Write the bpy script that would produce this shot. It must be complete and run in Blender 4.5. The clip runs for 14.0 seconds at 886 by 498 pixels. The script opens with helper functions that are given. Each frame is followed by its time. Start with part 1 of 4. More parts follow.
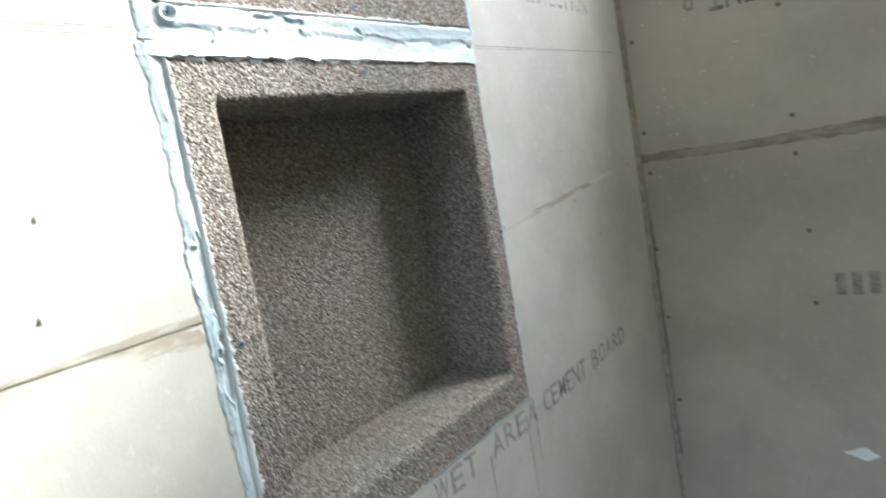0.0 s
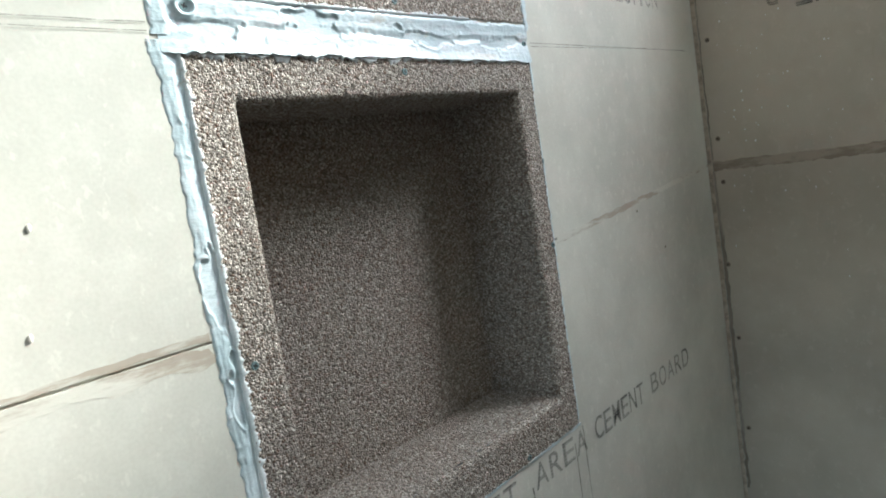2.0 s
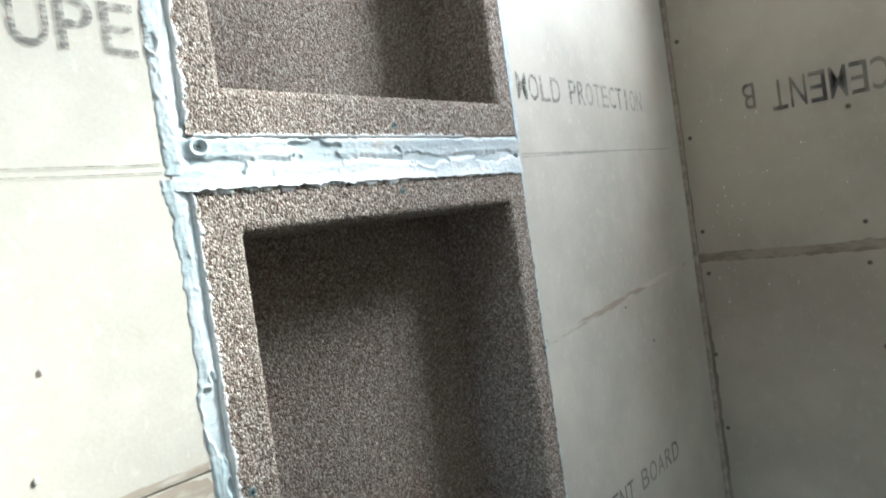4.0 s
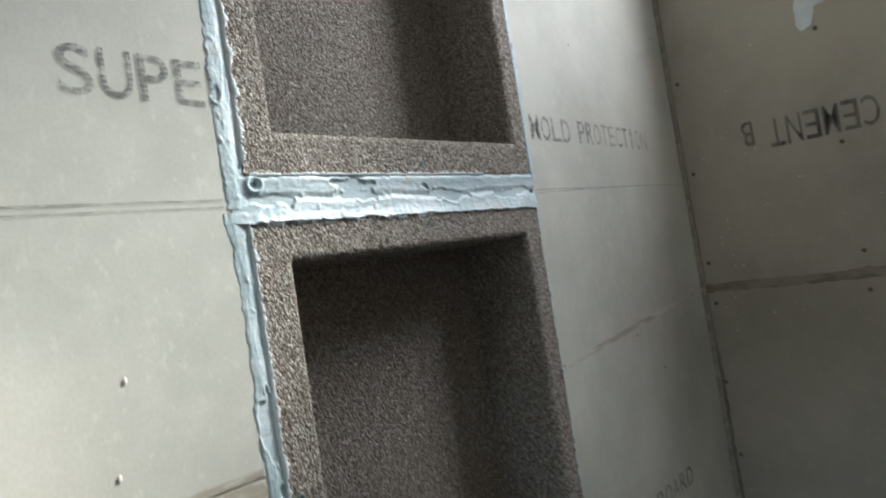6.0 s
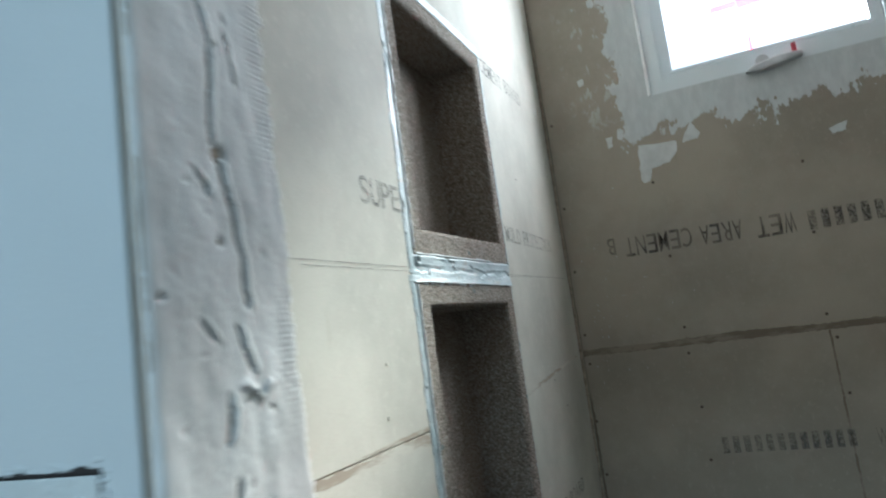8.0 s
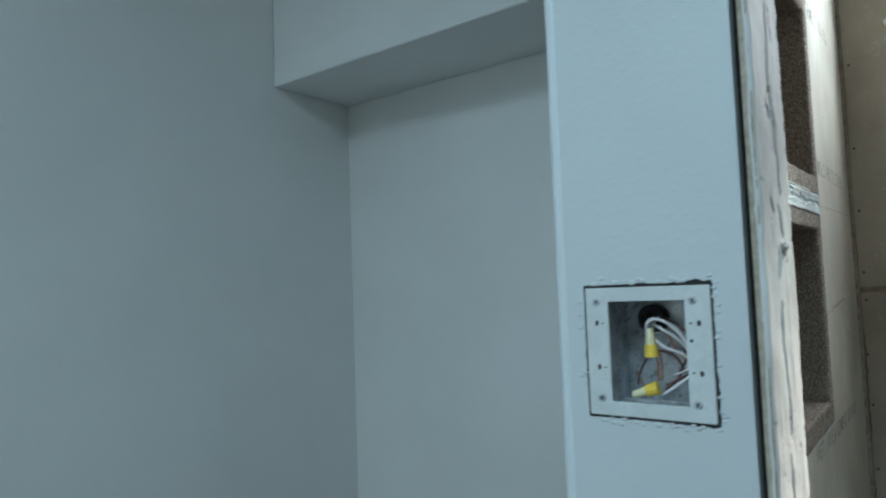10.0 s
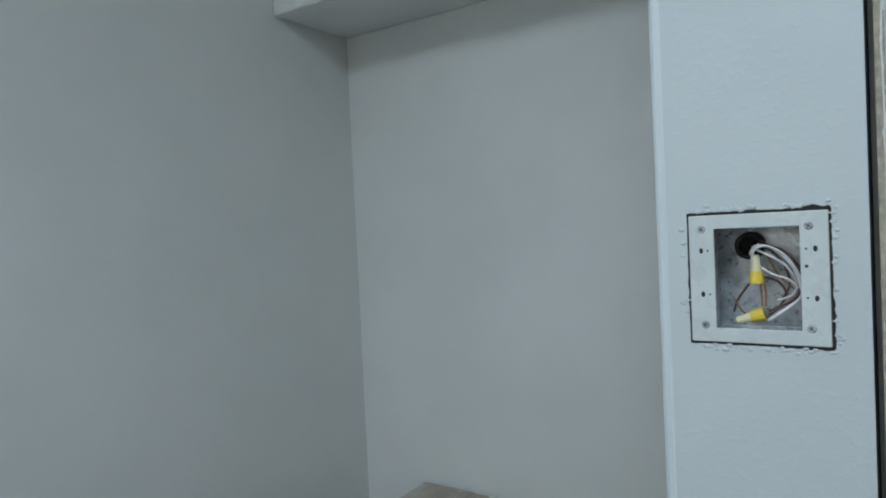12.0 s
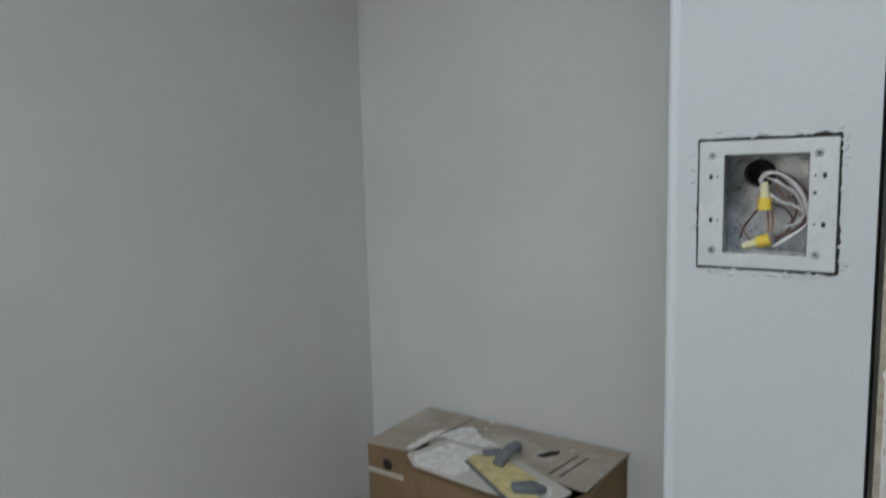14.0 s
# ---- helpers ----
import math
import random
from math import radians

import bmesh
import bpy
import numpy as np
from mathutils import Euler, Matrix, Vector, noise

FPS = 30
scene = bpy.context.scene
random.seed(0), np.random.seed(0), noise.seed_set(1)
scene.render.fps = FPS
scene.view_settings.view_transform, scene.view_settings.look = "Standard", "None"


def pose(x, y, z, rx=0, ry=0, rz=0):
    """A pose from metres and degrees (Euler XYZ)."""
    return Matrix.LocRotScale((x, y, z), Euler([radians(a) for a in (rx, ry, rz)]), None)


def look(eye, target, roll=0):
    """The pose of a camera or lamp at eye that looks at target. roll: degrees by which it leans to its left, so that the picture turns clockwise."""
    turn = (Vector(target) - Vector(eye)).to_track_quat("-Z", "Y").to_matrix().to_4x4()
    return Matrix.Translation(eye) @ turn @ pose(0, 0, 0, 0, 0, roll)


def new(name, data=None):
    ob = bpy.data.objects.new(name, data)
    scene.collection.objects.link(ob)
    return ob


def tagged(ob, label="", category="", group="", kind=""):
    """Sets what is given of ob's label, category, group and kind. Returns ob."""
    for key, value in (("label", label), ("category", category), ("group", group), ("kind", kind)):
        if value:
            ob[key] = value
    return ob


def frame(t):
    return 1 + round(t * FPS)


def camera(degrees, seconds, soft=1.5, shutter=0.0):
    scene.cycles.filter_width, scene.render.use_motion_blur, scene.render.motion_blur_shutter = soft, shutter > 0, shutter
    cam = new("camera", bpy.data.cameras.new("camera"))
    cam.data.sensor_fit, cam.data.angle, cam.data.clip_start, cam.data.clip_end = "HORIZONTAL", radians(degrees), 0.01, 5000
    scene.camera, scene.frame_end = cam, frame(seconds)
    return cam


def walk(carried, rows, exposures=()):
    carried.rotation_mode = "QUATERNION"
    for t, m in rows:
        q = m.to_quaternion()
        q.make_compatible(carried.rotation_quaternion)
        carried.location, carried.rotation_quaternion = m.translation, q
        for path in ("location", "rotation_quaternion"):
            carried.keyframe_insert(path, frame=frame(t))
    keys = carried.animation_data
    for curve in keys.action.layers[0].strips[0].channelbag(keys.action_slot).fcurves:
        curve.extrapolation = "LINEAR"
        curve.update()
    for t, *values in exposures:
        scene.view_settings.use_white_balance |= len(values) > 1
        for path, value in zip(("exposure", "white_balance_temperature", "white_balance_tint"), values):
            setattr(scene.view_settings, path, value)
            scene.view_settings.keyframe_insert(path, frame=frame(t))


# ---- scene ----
cam = camera(67.3, 14.0, soft=1.9, shutter=0.5)
PATH = [
    (0, (0.096, 0.015, 1.425), (-1.078, 1.615, 1.181), -10.0),
    (0.5, (0.074, 0.049, 1.441), (-1.243, 1.542, 1.256), -10.1),
    (1, (0.074, 0.058, 1.434), (-1.279, 1.519, 1.247), -9.6),
    (1.5, (0.079, 0.062, 1.433), (-1.256, 1.534, 1.213), -8.9),
    (2, (0.084, 0.067, 1.429), (-1.242, 1.548, 1.213), -8.9),
    (2.5, (0.087, 0.068, 1.426), (-1.239, 1.549, 1.209), -8.2),
    (3, (0.089, 0.068, 1.421), (-1.222, 1.562, 1.197), -7.8),
    (3.5, (0.089, 0.065, 1.448), (-1.224, 1.56, 1.25), -7.9),
    (3.7, (0.092, 0.062, 1.476), (-1.207, 1.577, 1.343), -8.1),
    (5.8, (0.102, 0.018, 1.475), (-1.196, 1.534, 1.604), -9.2),
    (6, (0.112, 0.009, 1.467), (-1.178, 1.535, 1.547), -8.9),
    (6.5, (0.142, -0.04, 1.46), (-1.053, 1.563, 1.515), -8.4),
    (7, (0.157, -0.134, 1.459), (-0.848, 1.589, 1.602), -7.5),
    (7.5, (0.118, -0.275, 1.443), (-0.65, 1.561, 1.643), -8.0),
    (8, (0.043, -0.44, 1.451), (-0.705, 1.395, 1.722), -7.7),
    (8.5, (0.028, -0.564, 1.436), (-0.816, 1.219, 1.767), -4.7),
    (9, (0.019, -0.668, 1.41), (-1.166, 0.913, 1.718), -1.5),
    (9.2, (0.006, -0.686, 1.416), (-1.247, 0.851, 1.673), -1.1),
    (11.3, (-0.209, -0.849, 1.402), (-1.334, 0.805, 1.381), -2.6),
    (11.5, (-0.204, -0.84, 1.409), (-1.335, 0.809, 1.363), -2.7),
    (12, (-0.204, -0.825, 1.406), (-1.332, 0.825, 1.353), -2.7),
    (12.5, (-0.194, -0.818, 1.414), (-1.317, 0.836, 1.341), -3.0),
    (13, (-0.194, -0.81, 1.418), (-1.317, 0.843, 1.328), -2.5),
    (13.5, (-0.199, -0.819, 1.4), (-1.312, 0.84, 1.32), -1.6),
    (14, (-0.204, -0.838, 1.391), (-1.34, 0.791, 1.152), -1.5),
]
EXPOSURES = [(0, 2.2, 5500, 4), (0.5, 1.88, 5500, 3), (1, 1.68, 5500, 3), (2, 1.8, 5500, 3), (3, 1.94, 5500, 3), (3.5, 2.02, 5500, 4), (6, 1.05, 5500, 4), (6.5, 1.28, 5500, 5),
             (7, 1.47, 5450, 5), (7.5, 1.52, 5350, 3), (8, 1.02, 5350, 1), (8.5, 0.98, 5350, -3), (9, 0.93, 5350, -4), (11.5, 1.16, 6000, 8), (12.5, 1.2, 6300, 11.5), (14, 1.14, 6800, 16.5)]
walk(cam, [(t, look(eye, target, roll)) for t, eye, target, roll in PATH], EXPOSURES)

# ---- world, sun and window light ----
W = bpy.data.worlds.new("sky")
scene.world = W
W.use_nodes = True
wn = W.node_tree.nodes
sky = wn.new("ShaderNodeTexSky")
sky.sky_type = "NISHITA"
sky.sun_disc = False
sky.sun_elevation = radians(33)
sky.sun_rotation = radians(20)
W.node_tree.links.new(sky.outputs["Color"], wn["Background"].inputs["Color"])
wn["Background"].inputs["Strength"].default_value = 0.1


def lamp(name, kind, m, energy, colour, **more):
    data = bpy.data.lights.new(name, kind)
    data.energy, data.color = energy, colour
    for key, value in more.items():
        setattr(data, key, value)
    ob = new(name, data)
    ob.matrix_world = m
    return ob


# the low hazy sun that slants in through the shower window
SUN_WAY = Vector((-0.385, -1.0, -0.74))
lamp("sun", "SUN", look((1.5, 5.0, 4.0), Vector((1.5, 5.0, 4.0)) + SUN_WAY), 5.0, (1.0, 0.91, 0.75), angle=radians(9))
# daylight in the shower window, and an added overhead lamp whose source is unseen
lamp("shower_window_daylight", "AREA", look((0.22, 1.195, 2.172), (0.22, 0.0, 2.172)), 10.3, (1.0, 0.985, 0.945), shape="RECTANGLE", size=0.42, size_y=0.38)
lamp("added_room_light", "AREA", look((-0.1, -1.7, 2.66), (-0.1, -1.7, 0.0)), 16.0, (0.76, 0.92, 1.0), shape="RECTANGLE", size=0.9, size_y=0.9)


# ---- materials ----
class Nodes:
    """A node material being built: short calls for the usual nodes."""

    def __init__(self, name, rough=0.7, metal=0.0, spec=0.4):
        self.mat = bpy.data.materials.new(name)
        self.mat.use_nodes = True
        self.t = self.mat.node_tree
        self.b = self.t.nodes["Principled BSDF"]
        self.b.inputs["Roughness"].default_value = rough
        self.b.inputs["Metallic"].default_value = metal
        self.b.inputs["Specular IOR Level"].default_value = spec
        self.pos = self.t.nodes.new("ShaderNodeNewGeometry").outputs["Position"]

    def put(self, socket, value):
        if isinstance(value, bpy.types.NodeSocket):
            self.t.links.new(value, socket)
        else:
            socket.default_value = value

    def node(self, kind, out=0, **ins):
        n = self.t.nodes.new(kind)
        for key, value in ins.items():
            self.put(n.inputs[key.replace("_", " ")], value)
        return n.outputs[out]

    def noise(self, scale, detail=4.0, rough=0.55, stretch=None, vec=None):
        v = vec or self.pos
        if stretch:
            v = self.math3("MULTIPLY", v, stretch)
        return self.node("ShaderNodeTexNoise", 0, Vector=v, Scale=scale, Detail=detail, Roughness=rough)

    def math3(self, op, a, b):
        n = self.t.nodes.new("ShaderNodeVectorMath")
        n.operation = op
        self.put(n.inputs[0], a), self.put(n.inputs[1], b)
        return n.outputs[0]

    def math(self, op, a, b=0.0, clamp=False):
        n = self.t.nodes.new("ShaderNodeMath")
        n.operation, n.use_clamp = op, clamp
        self.put(n.inputs[0], a), self.put(n.inputs[1], b)
        return n.outputs[0]

    def step(self, v, lo, hi, a=0.0, b=1.0):
        n = self.t.nodes.new("ShaderNodeMapRange")
        n.interpolation_type = "SMOOTHSTEP"
        for key, value in zip(("Value", "From Min", "From Max", "To Min", "To Max"), (v, lo, hi, a, b)):
            self.put(n.inputs[key], value)
        return n.outputs[0]

    def mix(self, fac, a, b, blend="MIX"):
        n = self.t.nodes.new("ShaderNodeMix")
        n.data_type, n.blend_type = "RGBA", blend
        self.put(n.inputs[0], fac)
        self.put(n.inputs[6], (*a, 1) if isinstance(a, tuple) else a)
        self.put(n.inputs[7], (*b, 1) if isinstance(b, tuple) else b)
        return n.outputs[2]

    def xyz(self):
        n = self.t.nodes.new("ShaderNodeSeparateXYZ")
        self.put(n.inputs[0], self.pos)
        return n.outputs

    def colour(self, c):
        self.put(self.b.inputs["Base Color"], (*c, 1) if isinstance(c, tuple) else c)
        return self

    def rough(self, v):
        self.put(self.b.inputs["Roughness"], v)
        return self

    def bump(self, *pairs):
        """Height sockets with strength and depth in metres, one over the other."""
        last = None
        for height, strength, depth in pairs:
            n = self.t.nodes.new("ShaderNodeBump")
            n.inputs["Strength"].default_value, n.inputs["Distance"].default_value = strength, depth
            self.put(n.inputs["Height"], height)
            if last:
                self.put(n.inputs["Normal"], last)
            last = n.outputs[0]
        self.put(self.b.inputs["Normal"], last)
        return self


def cement_board(name, tint=(0.54, 0.53, 0.465), skim=False):
    n = Nodes(name, 0.70, spec=0.27)
    big = n.noise(3.2, 5.0, 0.6)
    mid = n.noise(28.0, 5.0, 0.65)
    fine = n.noise(420.0, 2.0)
    light = tuple(min(1, c * 1.14) for c in tint)
    dark = tuple(c * 0.84 for c in tint)
    c = n.mix(n.step(big, 0.35, 0.68), dark, light)
    c = n.mix(n.step(mid, 0.42, 0.72, 0.0, 0.35), c, (tint[0] * 1.12, tint[1] * 1.12, tint[2] * 1.14))
    c = n.mix(n.step(n.noise(70.0, 3.0, 0.7, (1, 1, 0.25)), 0.62, 0.75, 0.0, 0.28), c, (tint[0] * 0.8, tint[1] * 0.77, tint[2] * 0.7))
    c = n.mix(n.step(fine, 0.3, 0.75, 0.0, 0.12), c, (0.25, 0.23, 0.19))
    c = n.mix(n.step(n.noise(120.0, 3.0, 0.65, (1, 1, 0.7)), 0.58, 0.68, 0.0, 0.30), c, tuple(min(1, v * 1.22) for v in tint))
    rough = n.step(mid, 0.3, 0.7, 0.68, 0.78)
    if skim:
        # ragged film of joint compound trowelled round the window, with scraped gaps
        x, _, z = n.xyz()
        low = n.math("SUBTRACT", 1.858, z)
        side = n.math("SUBTRACT", -0.105, x)
        edge = n.math("MAXIMUM", low, side)
        torn = n.math("MULTIPLY", n.math("SUBTRACT", n.noise(17.0, 7.0, 0.62), 0.5), 0.20)
        streak = n.math("MULTIPLY", n.math("SUBTRACT", n.noise(60.0, 5.0, 0.7, (1, 1, 0.35)), 0.5), 0.12)
        field = n.math("ADD", n.math("ADD", edge, torn), streak)
        film = n.step(field, -0.002, 0.003, 1.0, 0.0)
        white = n.mix(n.step(n.noise(60.0, 4.0, 0.6, (1, 1, 0.4)), 0.35, 0.7), (0.49, 0.51, 0.515), (0.56, 0.58, 0.58))
        # thin scraped traces beside it
        near = n.math("MULTIPLY", n.step(x, -0.25, -0.17), n.step(z, 1.84, 1.95))
        trace = n.math("MULTIPLY", n.step(n.noise(38.0, 6.0, 0.7, (1, 1, 0.5)), 0.56, 0.62, 0.0, 0.5), near)
        c = n.mix(trace, c, white)
        c = n.mix(film, c, white)
        n.colour(c).rough(n.step(film, 0, 1, 0.55, 0.75))
        return n.bump((film, 0.5, 0.0012), (mid, 0.15, 0.002), (fine, 0.12, 0.0004)).mat
    n.colour(c).rough(rough)
    return n.bump((mid, 0.06, 0.0015), (fine, 0.12, 0.0003)).mat


def pebble_coat(name):
    """Sharp sand and fine gravel bonded to the niche: every grain has its own colour."""
    n = Nodes(name, 0.82, spec=0.3)
    grains = n.t.nodes.new("ShaderNodeTexVoronoi")
    grains.inputs["Scale"].default_value = 680.0
    n.put(grains.inputs["Vector"], n.math3("ADD", n.pos, n.math3("MULTIPLY", n.node("ShaderNodeTexNoise", 1, Vector=n.pos, Scale=300.0), (0.0025, 0.0025, 0.0025))))
    tone = n.node("ShaderNodeSeparateColor", 0, Color=grains.outputs["Color"])
    tone2 = n.node("ShaderNodeSeparateColor", 1, Color=grains.outputs["Color"])
    ramp = n.t.nodes.new("ShaderNodeValToRGB")
    e = ramp.color_ramp.elements
    e[0].position, e[0].color = 0.0, (0.126, 0.107, 0.089, 1)
    e[1].position, e[1].color = 1.0, (0.720, 0.654, 0.570, 1)
    for p, c in ((0.25, (0.234, 0.200, 0.167, 1)), (0.55, (0.354, 0.312, 0.263, 1)), (0.82, (0.504, 0.454, 0.390, 1))):
        el = e.new(p)
        el.color = c
    n.put(ramp.inputs[0], tone)
    c = n.mix(n.step(tone2, 0.86, 0.93), ramp.outputs[0], (0.20, 0.135, 0.098))
    # crevices between grains darkened: their shade is put into the colour
    c = n.mix(n.step(grains.outputs["Distance"], 0.35, 0.8, 0.0, 0.4), c, (0.06, 0.04, 0.032))
    c = n.mix(n.step(n.noise(9.0, 4.0), 0.45, 0.75, 0.0, 0.15), c, (0.24, 0.21, 0.175))
    n.colour(c)
    return n.bump((n.noise(30.0, 3.0), 0.25, 0.003), (n.math("SUBTRACT", 1.0, grains.outputs["Distance"]), 0.95, 0.0022)).mat


def sealant(name, low=(0.42, 0.505, 0.53), high=(0.56, 0.63, 0.65)):
    """Waterproofing sealant dragged thin with a trowel: bluish, with bare scraped streaks."""
    n = Nodes(name, 0.45, spec=0.45)
    a = n.noise(34.0, 5.0, 0.65, (1, 0.5, 1))
    b = n.noise(210.0, 4.0, 0.65, (1, 0.3, 0.7))
    c = n.mix(n.step(a, 0.36, 0.64), low, high)
    c = n.mix(n.step(b, 0.60, 0.72, 0.0, 0.35), c, (0.36, 0.385, 0.37))
    thin = n.step(n.noise(58.0, 6.0, 0.72, (1, 0.45, 1.2)), 0.57, 0.66, 0.0, 0.75)
    c = n.mix(thin, c, (0.44, 0.43, 0.385))
    c = n.mix(n.step(n.noise(95.0, 5.0, 0.7), 0.62, 0.68, 0.0, 0.7), c, (0.70, 0.73, 0.735))
    n.colour(c)
    scrape = n.noise(60.0, 6.0, 0.7, (1, 0.35, 1.3))
    return n.bump((a, 0.2, 0.003), (scrape, 0.3, 0.003), (b, 0.2, 0.001)).mat


def paint(name, c, peel=0.25, rough=0.55):
    n = Nodes(name, rough, spec=0.35)
    big = n.noise(2.2, 4.0)
    spots = n.noise(150.0, 2.0, 0.5)
    col = n.mix(n.step(big, 0.3, 0.7), tuple(v * 0.95 for v in c), tuple(min(1, v * 1.03) for v in c))
    col = n.mix(n.step(n.noise(26.0, 4.0, 0.6), 0.6, 0.8, 0.0, 0.15), col, tuple(v * 0.86 for v in c))
    n.colour(col)
    return n.bump((n.noise(14.0, 3.0), 0.12, 0.004), (n.step(spots, 0.48, 0.7), peel, 0.0012), (n.noise(700.0, 2.0), 0.1, 0.0003)).mat


def plaster(name):
    """Joint compound smeared over the jamb, with drag cracks and pits."""
    n = Nodes(name, 0.75, spec=0.3)
    drag = n.noise(22.0, 5.0, 0.6, (1, 1, 0.35))
    pits = n.noise(90.0, 4.0, 0.6, (1, 1, 0.6))
    c = n.mix(n.step(drag, 0.35, 0.65), (0.68, 0.67, 0.65), (0.80, 0.795, 0.78))
    c = n.mix(n.step(pits, 0.68, 0.75, 0.0, 0.4), c, (0.42, 0.39, 0.36))
    n.colour(c)
    return n.bump((drag, 0.3, 0.004), (pits, 0.15, 0.0015), (n.noise(320.0, 4.0, 0.65), 0.15, 0.0005)).mat


def plain(name, c, rough=0.5, metal=0.0, grain=60.0, vary=0.12, bump=0.15, spec=0.4):
    n = Nodes(name, rough, metal, spec)
    a = n.noise(grain, 4.0, 0.6)
    n.colour(n.mix(n.step(a, 0.3, 0.7), tuple(v * (1 - vary) for v in c), tuple(min(1, v * (1 + vary)) for v in c)))
    n.rough(n.step(n.noise(grain * 2.3, 3.0), 0.3, 0.7, max(0.02, rough - 0.08), min(1, rough + 0.08)))
    return n.bump((a, bump, 0.05 / grain)).mat


def ink(name, c, fade=0.5, raster=0.0034):
    """Printed dots of ink, worn thin in places so that the board shows through."""
    n = Nodes(name, 0.7, spec=0.2)
    n.colour(c)
    worn = n.step(n.noise(210.0, 3.0, 0.6), fade - 0.10, fade + 0.10, 0.85, 0.15)
    worn = n.math("MULTIPLY", worn, n.step(n.noise(26.0, 3.0), 0.35, 0.6, 0.95, 0.55))
    if raster:
        rows = n.math("SINE", n.math("MULTIPLY", n.xyz()[2], 2 * math.pi / raster))
        worn = n.math("MULTIPLY", worn, n.step(rows, -0.85, -0.1, 0.5, 1.0))
    clear = n.t.nodes.new("ShaderNodeBsdfTransparent").outputs[0]
    m = n.t.nodes.new("ShaderNodeMixShader")
    n.put(m.inputs[0], worn), n.put(m.inputs[1], clear), n.put(m.inputs[2], n.b.outputs[0])
    n.put(n.t.nodes["Material Output"].inputs[0], m.outputs[0])
    return n.mat


def window_glass(name):
    n = Nodes(name, 0.05)
    clear = n.t.nodes.new("ShaderNodeBsdfTransparent").outputs[0]
    gloss = n.t.nodes.new("ShaderNodeBsdfGlossy")
    gloss.inputs["Roughness"].default_value = 0.03
    m = n.t.nodes.new("ShaderNodeMixShader")
    n.put(m.inputs[0], n.node("ShaderNodeFresnel", 0, IOR=1.45)), n.put(m.inputs[1], clear), n.put(m.inputs[2], gloss.outputs[0])
    n.put(n.t.nodes["Material Output"].inputs[0], m.outputs[0])
    return n.mat


def cardboard(name, dusty=0.0, tone=(0.33, 0.235, 0.15)):
    """Kraft board with a film of plaster dust that gathers in soft drifts."""
    n = Nodes(name, 0.85, spec=0.15)
    flute = n.noise(30.0, 3.0, 0.5, (0.4, 6.0, 0.4))
    a = n.noise(9.0, 4.0, 0.55)
    fine = n.noise(130.0, 4.0, 0.7)
    c = n.mix(n.step(a, 0.3, 0.7), tuple(v * 0.88 for v in tone), tuple(v * 1.12 for v in tone))
    drift = n.math("ADD", n.noise(6.0, 5.0, 0.6), n.math("MULTIPLY", n.math("SUBTRACT", fine, 0.5), 0.25))
    dust = n.step(drift, 0.85 - dusty, 1.05 - dusty, dusty * 0.5, min(0.95, 0.35 + dusty))
    c = n.mix(dust, c, (0.62, 0.585, 0.54))
    n.colour(c)
    return n.bump((flute, 0.15, 0.0015), (a, 0.15, 0.003), (dust, 0.3, 0.0008), (fine, 0.2, 0.0006)).mat


M_BOARD = cement_board("cement_board_cream")
# window wall: same board, its backlit shade put into a darker tint
M_SKIM = cement_board("cement_board_skimmed_shaded", (0.315, 0.277, 0.224), skim=True)
M_BOARD_SHADED = cement_board("cement_board_shaded", (0.315, 0.277, 0.224))
M_JOINT = plain("board_joint_dust", (0.33, 0.27, 0.205), 0.9, grain=90, vary=0.3)


def wiped_filler(name, low, high, stretch):
    """Dried mortar wiped along a joint: streaks of brown in a pale film."""
    n = Nodes(name, 0.85, spec=0.2)
    a = n.noise(26.0, 6.0, 0.68, stretch)
    b = n.noise(160.0, 4.0, 0.65, stretch)
    c = n.mix(n.step(a, 0.44, 0.57), low, high)
    c = n.mix(n.step(b, 0.55, 0.72, 0.0, 0.45), c, tuple(v * 0.78 for v in low))
    n.colour(c)
    return n.bump((a, 0.25, 0.002), (b, 0.3, 0.0008)).mat


M_THINSET = wiped_filler("dried_thinset", (0.36, 0.315, 0.255), (0.545, 0.53, 0.465), (1, 0.3, 1.6))
M_BAND = wiped_filler("brown_joint_filler", (0.175, 0.142, 0.110), (0.25, 0.212, 0.172), (0.4, 1, 1.3))
M_CORNER = wiped_filler("brown_corner_filler", (0.150, 0.128, 0.100), (0.235, 0.205, 0.168), (1.4, 1, 0.3))
M_PEBBLE = pebble_coat("sand_coat")
M_SEAL = sealant("pale_blue_sealant")
M_CRUST = sealant("white_sealant_crust", (0.56, 0.60, 0.61), (0.70, 0.725, 0.73))
M_PAINT = paint("pale_grey_paint", (0.56, 0.585, 0.59), 0.1)
M_WALL = paint("grey_wall_paint", (0.70, 0.70, 0.685), 0.12)
# wall-end paint lightened: the highlight on the rounded bead is in the colour
M_BEAD = paint("corner_bead_lit_paint", (0.63, 0.66, 0.67), 0.1, 0.42)
M_CEIL = paint("ceiling_paint", (0.72, 0.72, 0.70), 0.2)
M_FLOOR = plain("concrete_floor", (0.24, 0.235, 0.225), 0.8, grain=12, vary=0.2)
M_DECK = plain("primed_plywood", (0.46, 0.44, 0.40), 0.75, grain=20)
M_PLASTER = plaster("rough_joint_compound")
M_RAW = plain("raw_board_edge", (0.37, 0.32, 0.25), 0.9, grain=120, vary=0.2, bump=0.4)
M_VINYL = plain("white_vinyl", (0.66, 0.70, 0.72), 0.35, grain=8, vary=0.03, bump=0.03)
M_GLASS = window_glass("glass")
M_CRANK = plain("grey_plastic", (0.46, 0.47, 0.48), 0.4, grain=30)
